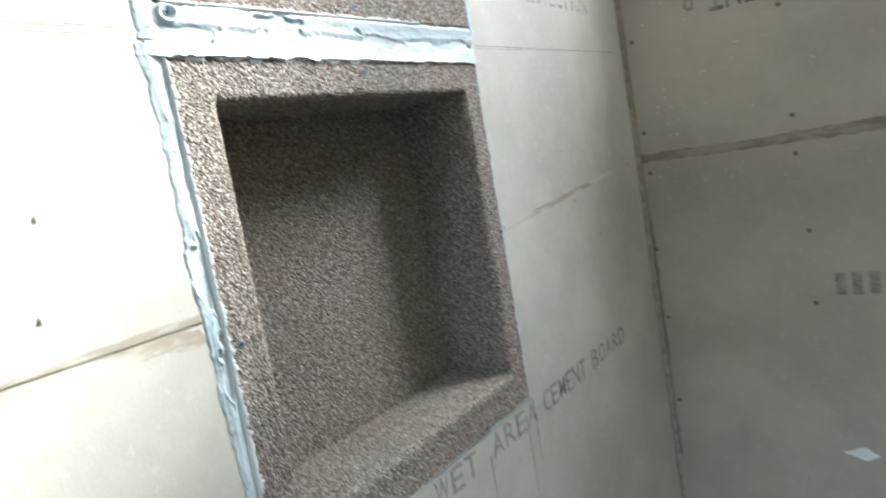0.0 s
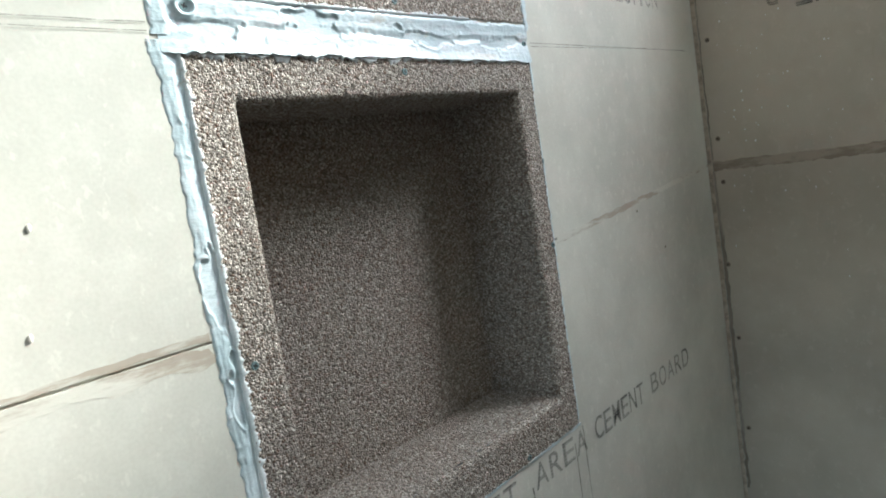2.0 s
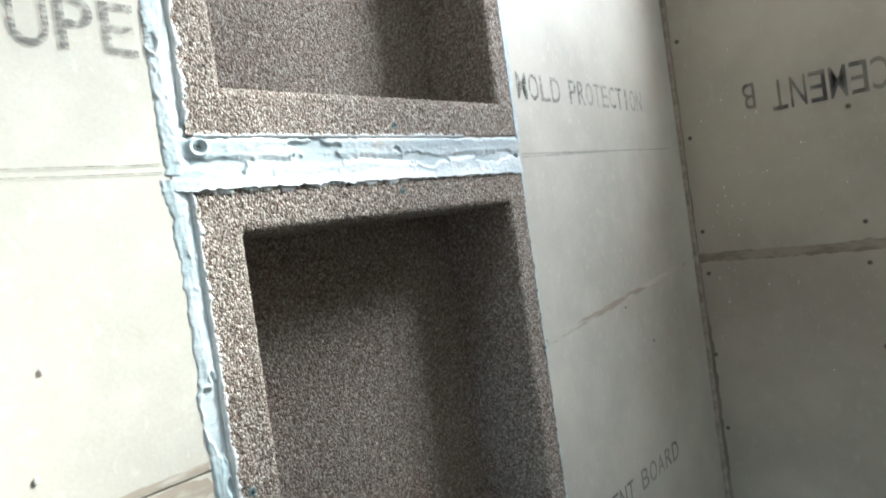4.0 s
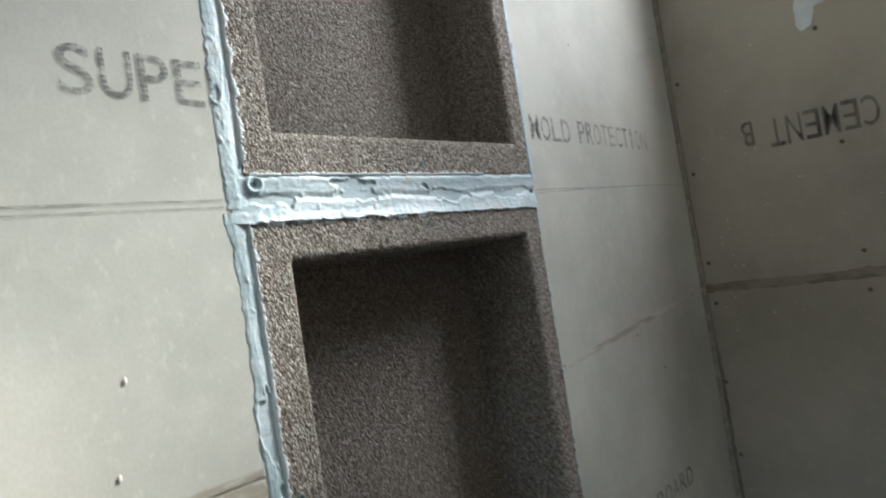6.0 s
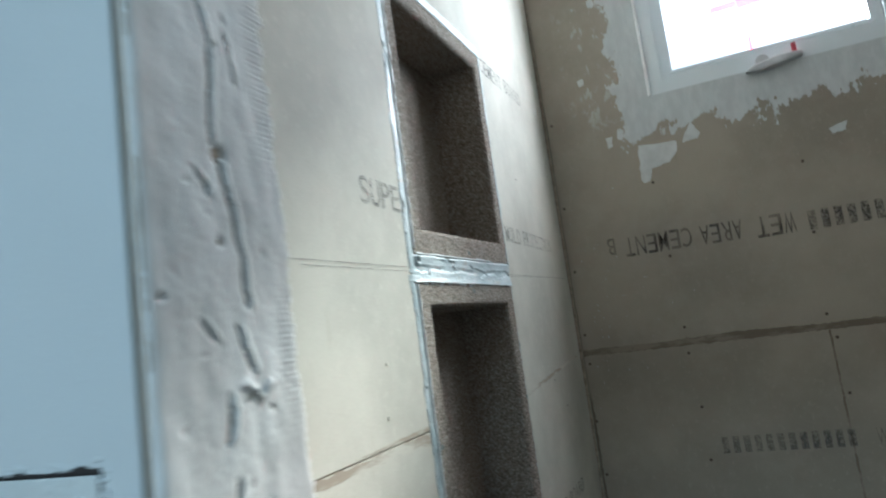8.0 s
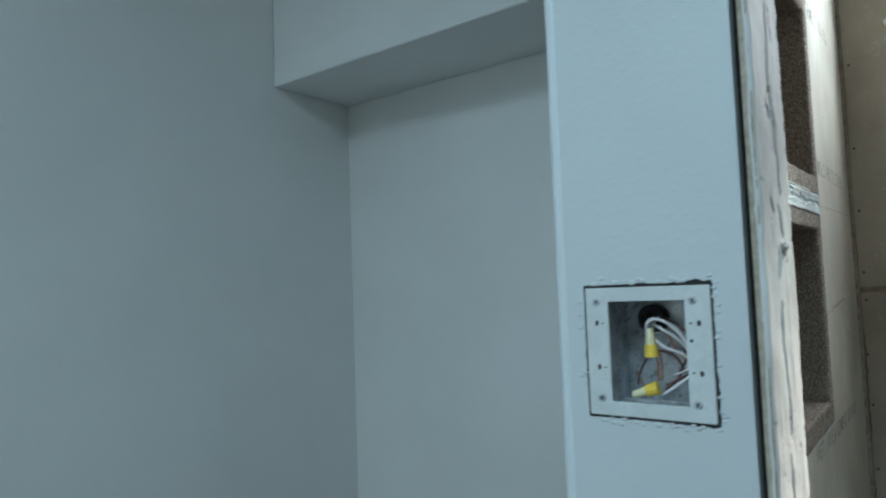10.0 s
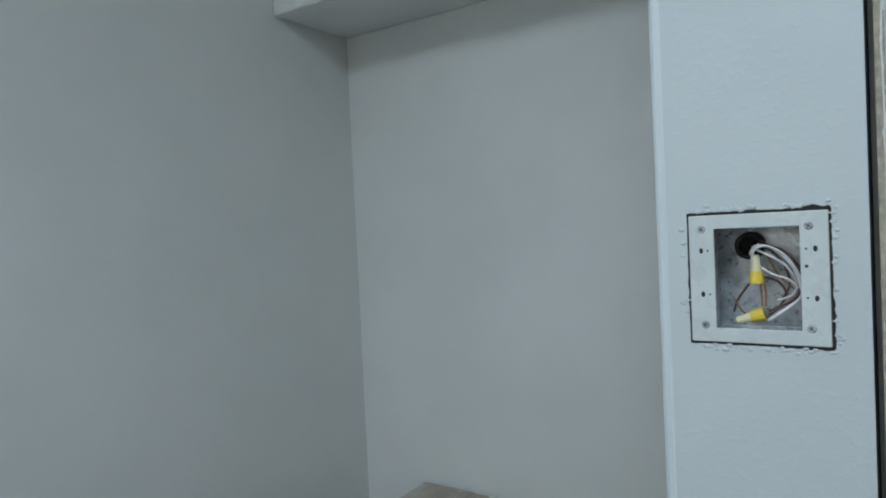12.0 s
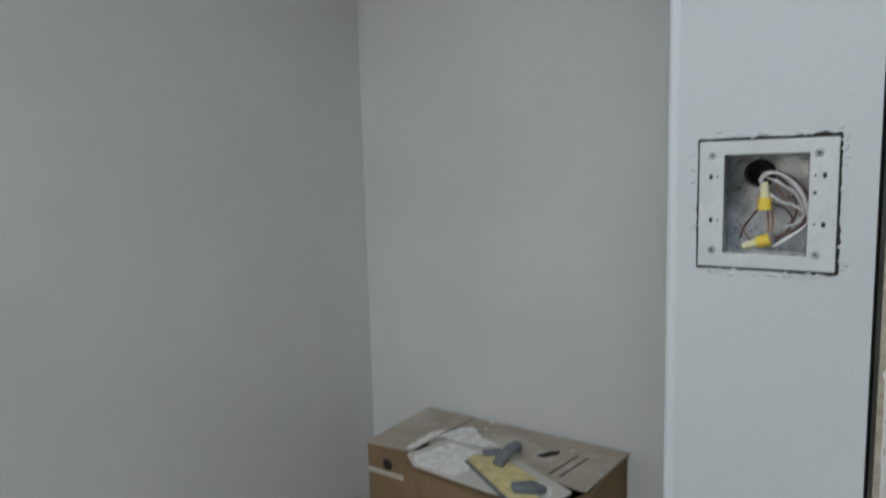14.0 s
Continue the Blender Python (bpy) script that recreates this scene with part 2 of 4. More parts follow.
M_RED = plain("red_plastic", (0.42, 0.05, 0.07), 0.5, grain=20)


def film_sticker(name, c, through_tint=(1.0, 0.55, 0.6)):
    """Thin printed film that lets the daylight behind it through."""
    n = Nodes(name, 0.4)
    n.colour(c)
    lit = n.node("ShaderNodeBsdfTranslucent", 0, Color=(*c, 1))
    clear = n.node("ShaderNodeBsdfTransparent", 0, Color=(*through_tint, 1))
    a, b = n.t.nodes.new("ShaderNodeMixShader"), n.t.nodes.new("ShaderNodeMixShader")
    n.put(a.inputs[0], 0.5), n.put(a.inputs[1], n.b.outputs[0]), n.put(a.inputs[2], lit)
    n.put(b.inputs[0], 0.28), n.put(b.inputs[1], clear), n.put(b.inputs[2], a.outputs[0])
    n.put(n.t.nodes["Material Output"].inputs[0], b.outputs[0])
    return n.mat


M_FILM = film_sticker("red_film", (0.85, 0.10, 0.14))
M_FILM_CLEAR = film_sticker("pale_film", (0.90, 0.84, 0.84), (1.0, 0.97, 0.97))
M_WHITE = plain("white_print", (0.8, 0.8, 0.8), 0.5, grain=20)
M_INK = ink("grey_ink", (0.075, 0.075, 0.08), 0.66)
M_INK_FAINT = ink("faint_grey_ink", (0.13, 0.13, 0.127), 0.55)
M_INK_BLUE = ink("blue_black_ink", (0.04, 0.048, 0.065), 0.68)
M_INK_BAR = ink("worn_blue_black_ink", (0.06, 0.065, 0.078), 0.52)
M_PENCIL = ink("pencil", (0.12, 0.105, 0.085), 0.6, 0.0)
M_SCREW = plain("dark_screw", (0.16, 0.13, 0.10), 0.5, 0.6, grain=300)
M_TEAL = plain("teal_coated_screw", (0.17, 0.245, 0.25), 0.45, 0.3, grain=300)
M_PLATE = plain("ivory_enamel", (0.58, 0.60, 0.59), 0.32, grain=25, vary=0.05, bump=0.05)
M_ZINC = plain("galvanised_steel", (0.44, 0.46, 0.48), 0.34, 0.5, grain=70, vary=0.3, bump=0.35)
# near-black stands in for the shade inside gaps, holes, slots and cuts
M_BLACK = plain("gap_shade_black", (0.03, 0.026, 0.024), 0.9, grain=90)
M_RUBBER = plain("black_rubber", (0.025, 0.025, 0.028), 0.45, grain=90)
M_NUT = plain("yellow_plastic", (0.78, 0.56, 0.07), 0.42, grain=60, vary=0.06)
M_NUT2 = plain("cream_plastic", (0.72, 0.66, 0.42), 0.42, grain=60, vary=0.05)
M_WIRE_W = plain("white_wire", (0.70, 0.66, 0.66), 0.4, grain=90, vary=0.05)
M_WIRE_B = plain("brown_wire", (0.12, 0.06, 0.052), 0.4, grain=90)
M_WIRE_C = plain("copper_wire", (0.42, 0.20, 0.11), 0.35, 0.7, grain=90)
M_CARD = cardboard("cardboard", 0.0, (0.25, 0.165, 0.095))
M_CARD_D = cardboard("dusty_cardboard", 0.44, (0.38, 0.31, 0.235))
M_CARD_W = cardboard("powdered_cardboard", 0.80, (0.46, 0.40, 0.33))
M_YELLOW = plain("worn_yellow_foam", (0.66, 0.555, 0.28), 0.8, grain=40, vary=0.15, bump=0.4)
M_SLATE = plain("grey_rubber", (0.17, 0.185, 0.20), 0.75, grain=50, vary=0.2, bump=0.4)
M_TAPE = plain("pale_tape", (0.52, 0.47, 0.40), 0.5, grain=20)
M_CRUMB = plain("plaster_crumb", (0.70, 0.67, 0.60), 0.8, grain=90)


# ---- building helpers ----
def mesh_from(bm, name, material, smooth=False):
    me = bpy.data.meshes.new(name)
    bmesh.ops.recalc_face_normals(bm, faces=bm.faces)
    bm.to_mesh(me)
    bm.free()
    me.materials.append(material)
    if smooth:
        for p in me.polygons:
            p.use_smooth = True
    return me


def thing(name, at, label, category, group="", kind=""):
    ob = new(name)
    ob.empty_display_size = 0.02
    ob.location = at
    return tagged(ob, label, category, group, kind)


def reach(ob):
    total = Vector()
    while ob:
        total += ob.location
        ob = ob.parent
    return total


def part(name, bm, material, parent, label="", smooth=False):
    """One mesh, given in world places, as a part under a thing or a part."""
    at = reach(parent)
    centre = sum((v.co for v in bm.verts), Vector()) / max(1, len(bm.verts))
    bmesh.ops.translate(bm, verts=bm.verts, vec=-centre)
    ob = new(name, mesh_from(bm, name, material, smooth))
    ob.parent = parent
    ob.location = centre - at
    return tagged(ob, label)


def solid(name, bm, material, label, category, kind="", smooth=False, group=""):
    centre = sum((v.co for v in bm.verts), Vector()) / max(1, len(bm.verts))
    bmesh.ops.translate(bm, verts=bm.verts, vec=-centre)
    ob = new(name, mesh_from(bm, name, material, smooth))
    ob.location = centre
    return tagged(ob, label, category, group, kind)


def box(x0, x1, y0, y1, z0, z1, bevel=0.0, bm=None, seg=1):
    made = bmesh.new()
    bmesh.ops.create_cube(made, size=1)
    for v in made.verts:
        v.co = ((x0 + x1) / 2 + v.co.x * (x1 - x0), (y0 + y1) / 2 + v.co.y * (y1 - y0), (z0 + z1) / 2 + v.co.z * (z1 - z0))
    if bevel:
        bmesh.ops.bevel(made, geom=made.edges[:], offset=bevel, segments=seg, affect="EDGES", profile=0.5)
    return join(bm, made) if bm else made


def join(bm, other):
    tmp = bpy.data.meshes.new("tmp")
    other.to_mesh(tmp)
    other.free()
    bm.from_mesh(tmp)
    bpy.data.meshes.remove(tmp)
    return bm


def prism(points, axis, lo, hi, bm=None, bevel=0.0):
    """A flat outline in two of the axes, drawn out along the third from lo to hi."""
    bm = bm or bmesh.new()
    put = {"x": lambda a, b, c: (c, a, b), "y": lambda a, b, c: (a, c, b), "z": lambda a, b, c: (a, b, c)}[axis]
    low = [bm.verts.new(put(a, b, lo)) for a, b in points]
    top = [bm.verts.new(put(a, b, hi)) for a, b in points]
    made = [bm.faces.new(low), bm.faces.new(top)]
    for i in range(len(points)):
        j = (i + 1) % len(points)
        made.append(bm.faces.new((low[i], low[j], top[j], top[i])))
    bmesh.ops.recalc_face_normals(bm, faces=made)
    if bevel:
        bmesh.ops.bevel(bm, geom=list({e for f in made for e in f.edges}), offset=bevel, segments=2, affect="EDGES", profile=0.5)
    return bm


def disc(centre, axis, radius, depth, n=16, bm=None, top=None):
    """A short cylinder or cone whose axis runs from centre along axis."""
    bm = bm or bmesh.new()
    m = Vector(axis).normalized().to_track_quat("Z", "Y").to_matrix().to_4x4()
    m = Matrix.Translation(Vector(centre) + Vector(axis).normalized() * depth / 2) @ m
    bmesh.ops.create_cone(bm, cap_ends=True, segments=n, radius1=radius, radius2=radius if top is None else top, depth=depth, matrix=m)
    return bm


def tube(points, radius, n=8, bm=None):
    """A round wire along a smooth line through the points."""
    bm = bm or bmesh.new()
    pts = [Vector(p) for p in points]
    line = []
    for i in range(len(pts) - 1):
        p0, p1, p2, p3 = pts[max(0, i - 1)], pts[i], pts[i + 1], pts[min(len(pts) - 1, i + 2)]
        for k in range(6):
            t = k / 6
            line.append(0.5 * ((2 * p1) + (p2 - p0) * t + (2 * p0 - 5 * p1 + 4 * p2 - p3) * t * t + (3 * p1 - p0 - 3 * p2 + p3) * t ** 3))
    line.append(pts[-1])
    rings = []
    for i, p in enumerate(line):
        way = (line[min(i + 1, len(line) - 1)] - line[max(i - 1, 0)]).normalized()
        side = way.orthogonal().normalized() if not rings else (last - way * last.dot(way)).normalized()
        last, up = side, way.cross(side)
        rings.append([bm.verts.new(p + radius * (math.cos(a) * side + math.sin(a) * up)) for a in (2 * math.pi * k / n for k in range(n))])
    for a, b in zip(rings, rings[1:]):
        for k in range(n):
            bm.faces.new((a[k], a[(k + 1) % n], b[(k + 1) % n], b[k]))
    bm.faces.new(rings[0]), bm.faces.new(rings[-1])
    return bm


def holed(x0, x1, z0, z1, hx0, hx1, hz0, hz1, y0, y1):
    """A slab across y with one oblong hole through it."""
    bm = bmesh.new()
    rings = []
    for y in (y0, y1):
        for a, b, c, d in ((x0, x1, z0, z1), (hx0, hx1, hz0, hz1)):
            rings.append([bm.verts.new(p) for p in ((a, y, c), (b, y, c), (b, y, d), (a, y, d))])
    of, hf, ob_, hb = rings
    for k in range(4):
        j = (k + 1) % 4
        bm.faces.new((of[k], of[j], hf[j], hf[k])), bm.faces.new((ob_[k], hb[k], hb[j], ob_[j]))
        bm.faces.new((of[k], ob_[k], ob_[j], of[j])), bm.faces.new((hf[k], hf[j], hb[j], hb[k]))
    return bm


# ---- the setting ----
WX, WY = -0.290, 1.128           # faces of the niche wall and the window wall
PX0, PX1, PY = -0.388, -0.222, -0.200   # end of the partition: its two sides and its face
AX, AY = -1.458, 0.582           # alcove: side wall and back wall
TOP = 2.62

solid("floor", box(-1.7, 1.7, -3.2, 1.35, -0.12, 0.0), M_FLOOR, "bare grey concrete floor", "floor", "structure")
# square opening added out of view for the room lamp above
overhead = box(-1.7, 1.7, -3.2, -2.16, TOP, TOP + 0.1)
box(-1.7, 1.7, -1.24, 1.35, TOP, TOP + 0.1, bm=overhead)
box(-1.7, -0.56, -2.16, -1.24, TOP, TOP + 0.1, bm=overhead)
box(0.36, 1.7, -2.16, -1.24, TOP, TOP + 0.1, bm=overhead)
solid("ceiling", overhead, M_CEIL, "plain white painted ceiling with a square opening for the added room light", "ceiling", "structure")

# niche wall: two courses of cement board on studs, cut round the two niches
NY0, NY1 = 0.283, 0.650
wall_niche = thing("wall_niche", (WX, 0.5, 0), "shower wall of cream cement board with two cut-out niches", "wall", kind="structure")
SLIT = 0.467
upper = prism([(-0.122, 1.3528), (NY0, 1.3524), (NY0, 1.515), (NY1, 1.515), (NY1, 1.3455), (1.1262, 1.3820), (1.1262, TOP), (SLIT + 0.0001, TOP), (SLIT + 0.0001, 1.92),
               (NY1, 1.92), (NY1, 1.572), (NY0, 1.572), (NY0, 1.92), (SLIT - 0.0001, 1.92), (SLIT - 0.0001, TOP), (-0.122, TOP)], "x", WX - 0.012, WX)
part("cement_board", upper, M_BOARD, wall_niche, "cream cement board with printed lettering")
lower = prism([(-0.122, 0.0), (1.1262, 0.0), (1.1262, 1.3800), (NY1, 1.3440), (NY1, 1.150), (NY0, 1.150), (NY0, 1.3506), (-0.122, 1.3506)], "x", WX - 0.012, WX)
part("cement_board", lower, M_BOARD, wall_niche, "cream cement board with printed lettering")
for y0, y1 in ((-0.12, NY0 - 0.002), (NY1 + 0.002, 1.128)):
    part("stud_backing", box(PX0 + 0.012, WX - 0.0125, y0, y1, 0, TOP), M_JOINT, wall_niche, "dusty brown backing seen in the board joints")
part("joint_filler", box(WX - 0.011, WX - 0.0013, -0.121, NY0 - 0.002, 1.35065, 1.35235), M_THINSET, wall_niche, "tan filler sunk in the board joint")
# drywall on the alcove side of the partition
solid("wall_partition_back", box(PX0, PX0 + 0.0105, -0.19, AY, 0, TOP), M_WALL, "grey painted partition wall beside the alcove", "wall", "structure")

# window wall: boards round the window opening
GX0, GX1, GZ0, GZ1 = -0.034, 0.476, 1.942, 2.41
wall_window = thing("wall_window", (0.5, WY, 0), "shower end wall of cement board, tinted darker for its shade, round a window", "wall", kind="structure")
up = holed(-0.2845, 1.5, 1.3795, TOP, GX0, GX1, GZ0, GZ1, WY, WY + 0.012)
part("cement_board", up, M_SKIM, wall_window, "cement board tinted darker for its shade, with torn skim of joint compound")
part("cement_board", box(-0.2845, 0.2235, WY, WY + 0.012, 0, 1.3755), M_BOARD_SHADED, wall_window)
part("cement_board", box(0.2270, 1.5, WY, WY + 0.012, 0, 1.3755), M_BOARD_SHADED, wall_window)
part("stud_backing", holed(-0.30, 1.5, 0, TOP, GX0, GX1, GZ0, GZ1, WY + 0.0125, WY + 0.14), M_JOINT, wall_window, "dusty brown backing seen in the board joints")

# walls that close the shower and the room
# unseen wall; the darkened board colour keeps its bounced light low
solid("wall_east", box(1.5, 1.6, -3.1, 1.27, 0, TOP), M_BOARD_SHADED, "plain cement board wall across the shower", "wall", "structure")
# added out of view to keep the room lamp off the window wall
blocker_wall = prism([(0.45, 0.0), (1.499, 0.0), (1.499, TOP - 0.001), (-0.205, TOP - 0.001), (-0.205, 1.86), (0.45, 1.86)], "y", -0.20, -0.10)
solid("wall_light_blocker", blocker_wall, M_BOARD_SHADED, "unseen cement board wall and header added to block room light", "wall", "structure")
solid("wall_west", box(AX - 0.1, AX, -3.1, AY + 0.1, 0, TOP), M_WALL, "grey painted wall of the room and alcove", "wall", "structure")
solid("wall_alcove", box(AX, PX0 - 0.001, AY, AY + 0.1, 0, TOP), M_WALL, "grey painted back wall of the alcove", "wall", "structure")
solid("soffit", box(AX + 0.001, PX0 - 0.001, 0.318, AY - 0.001, 1.953, TOP - 0.001, 0.004, seg=2), M_WALL, "grey boxed-in soffit over the alcove", "soffit", "structure")
solid("wall_south", box(AX, 1.5, -3.1, -3.0, 0, TOP), M_WALL, "plain painted wall of the room", "wall", "structure")

# end of the partition: painted drywall face with a switch box cut in, a gap, and the plastered jamb board
BX0, BX1, BZ0, BZ1 = -0.3616, -0.2486, 1.2946, 1.4108
pillar = thing("wall_partition_end", (-0.30, PY, 0), "pale blue-grey painted drywall end of the partition", "wall", kind="structure")
N = 8
R = 0.004
# rounded metal corner bead on the alcove side, then the flat face round the cut-out
outline = [(PX0 - 0.002, PY + 0.05), (PX0 - 0.002, PY + R)]
outline += [(PX0 - 0.002 + R - R * math.cos(a), PY + R - R * math.sin(a)) for a in (math.pi / 2 * k / N for k in range(1, N))]
outline += [(PX0 - 0.002 + R, PY - 0.0008), (PX0 + 0.006, PY - 0.0006), (PX0 + 0.009, PY + 0.0004), (PX0 + 0.009, PY + 0.05)]
part("corner_bead", prism(outline, "z", 0, TOP), M_BEAD, pillar, "rounded painted corner bead", smooth=False)
part("drywall_face", holed(PX0 + 0.0085, PX1, 0, TOP, BX0, BX1, BZ0, BZ1, PY, PY + 0.0127), M_PAINT, pillar)
core = bmesh.new()
box(PX0 + 0.018, PX1 + 0.001, PY + 0.013, -0.127, 0, 1.285, bm=core)
box(PX0 + 0.018, PX1 + 0.001, PY + 0.013, -0.127, 1.42, TOP, bm=core)
box(PX0 + 0.018, BX0 - 0.001, PY + 0.013, -0.127, 1.285, 1.42, bm=core)
box(BX1 + 0.001, PX1 + 0.001, PY + 0.013, -0.127, 1.285, 1.42, bm=core)
# stud coloured near-black so that the gap beside the jamb reads as shade
part("stud", core, M_BLACK, pillar, "framing blackened for the shade in the gap")


def rise(a, lo, hi):
    return max(0.0, min(1.0, (a - lo) / (hi - lo)))


# cracks in the compound: depth, heights from the top down, and places across the strip
CRACKS = [(1.0, (1.80, 1.74, 1.668, 1.640, 1.610, 1.576), (0.38, 0.44, 0.42, 0.50, 0.48, 0.45)),
          (1.3, (1.576, 1.568, 1.543, 1.506, 1.483), (0.46, 0.50, 0.57, 0.62, 0.62)),
          (1.2, (1.476, 1.460, 1.446), (0.52, 0.58, 0.63)),
          (0.9, (1.563, 1.545), (0.30, 0.42)),
          (0.9, (1.480, 1.465), (0.27, 0.38)),
          (1.4, (1.440, 1.430, 1.411), (0.43, 0.44, 0.40)),
          (0.5, (1.654, 1.619), (0.62, 0.68)),
          (0.7, (1.395, 1.36, 1.32, 1.28), (0.45, 0.43, 0.48, 0.46)),
          (0.6, (1.27, 1.22, 1.15, 1.06), (0.40, 0.46, 0.42, 0.50))]


def jamb_strip():
    """Half-inch board on edge, its side smeared with compound up to a ragged rim."""
    bm = bmesh.new()
    x0 = -0.2150
    rows, cols = 800, 84
    grid = []
    for i in range(rows + 1):
        z = 0.9 + 1.2 * i / rows
        far = -0.089 + 0.006 * (noise.noise((z * 9, 3.1, 0)) + 0.6 * noise.noise((z * 45, 1.7, 0)) + 0.5 * noise.noise((z * 160, 7.7, 0)) + 0.5 * noise.noise((z * 420, 2.7, 0))) - 0.012 * max(0, min(1, (z - 1.55) / 0.3))
        line = []
        for k in range(cols + 1):
            y = PY - 0.004 + (far - PY + 0.004) * k / cols
            u = k / cols
            drag = 0.15 * noise.noise((y * 400, z * 260, 12.0)) + 0.7 * noise.noise((y * 26, z * 15, 2.0)) + 0.5 * noise.noise((y * 80, z * 50, 5.0)) + 0.12 * noise.noise((y * 260, z * 190, 9.0))
            # drag cracks with a raised lip on one side
            deep = 0.0
            for size, line_z, line_u in CRACKS:
                if line_z[-1] < z < line_z[0]:
                    q = next(m for m in range(len(line_z) - 1) if z >= line_z[m + 1])
                    t = (line_z[q] - z) / (line_z[q] - line_z[q + 1])
                    path = PY + 0.109 * (line_u[q] + (line_u[q + 1] - line_u[q]) * t) + 0.0022 * noise.noise((z * 75, q, 4)) + 0.0012 * noise.noise((z * 260, 2, 5))
                    fade = min(1.0, (line_z[0] - z) / 0.004, (z - line_z[-1]) / 0.004)
                    off = (y - path) / (0.0013 + 0.0010 * abs(noise.noise((z * 45, size, 6))))
                    deep += size * fade * (0.75 + 0.5 * noise.noise((z * 60, size, 7))) * (math.exp(-off * off) - 0.45 * math.exp(-((off - 2.2) / 1.2) ** 2))
            # a torn cross ridge, a screw pit, pocks, and the weave of tape pressing through at the far rim
            tear = math.exp(-((z - 1.437 - 0.25 * abs(y + 0.128) + 0.006 * noise.noise((y * 90, 3, 3))) / 0.0026) ** 2) * rise(y, -0.146, -0.140) * (1 - rise(y, -0.118, -0.108))
            pit = math.exp(-((y + 0.145) ** 2 + (z - 1.573) ** 2) / 0.0040 ** 2)
            pock = max(0.0, noise.noise((y * 110, z * 95, 14.0)) - 0.56) * 4
            weave = rise(u, 0.80, 0.97) * math.sin(z * 2 * math.pi / 0.0037) * max(0.0, 0.3 + 1.4 * noise.noise((z * 12, 5.5, 1)))
            x = -0.2068 + 0.0014 * drag - 0.0036 * deep + 0.0032 * tear * (0.6 + noise.noise((y * 200, z * 200, 1))) - 0.0040 * pit - 0.0018 * pock + 0.0007 * weave
            if u < 0.04:
                x -= 0.004 * (1 - u / 0.04) ** 2
            if k == cols:
                x = x0
            line.append(bm.verts.new((x, y, z)))
        grid.append(line)
    for a, b in zip(grid, grid[1:]):
        for k in range(cols):
            bm.faces.new((a[k], a[k + 1], b[k + 1], b[k]))
    for f in bm.faces:
        f.smooth = True
    return bm


jamb = thing("jamb_strip", (-0.21, -0.15, 0), "raw board jamb smeared with cracked white joint compound", "jamb", kind="structure")
part("board", box(-0.2156, -0.2085, PY - 0.003, -0.098, 0, TOP, 0.0008), M_RAW, jamb, "raw tan board edge")
part("compound", jamb_strip(), M_PLASTER, jamb, "rough cracked white joint compound", smooth=True)
part("return_board", box(WX, -0.2165, -0.125, -0.100, 0, TOP), M_BOARD, jamb)


# ---- the niches ----
def coat(bm, origin, u, v, lu, lv, amp=0.0009, step=0.0014, lean=0.0):
    """A rough sheet from origin along u and v; the shake depends on the place alone, so sheets meet."""
    nu, nv = max(1, round(lu / step)), max(1, round(lv / step))
    o, u, v = Vector(origin), Vector(u), Vector(v)
    verts = []
    for i in range(nu + 1):
        for j in range(nv + 1):
            p = o + u * (lu * i / nu) + v * (lv * j / nv)
            q = p * 330
            s = noise.noise_vector(q) * amp * 1.1 + noise.noise_vector(p * 45) * amp * 0.6
            p = p + s
            verts.append((p.x, p.y, p.z + (p.y - 0.467) * lean))
    faces = []
    for i in range(nu):
        for j in range(nv):
            a = i * (nv + 1) + j
            faces.append((a, a + nv + 1, a + nv + 2, a + 1))
    bm[1].extend(tuple(k + len(bm[0]) for k in f) for f in faces)
    bm[0].extend(verts)
    return bm


def coat_part(name, data, parent, label=""):
    me = bpy.data.meshes.new(name)
    at = reach(parent)
    me.from_pydata([Vector(p) - at for p in data[0]], [], data[1])
    me.materials.append(M_PEBBLE)
    for p in me.polygons:
        p.use_smooth = True
    ob = new(name, me)
    ob.parent = parent
    return tagged(ob, label)


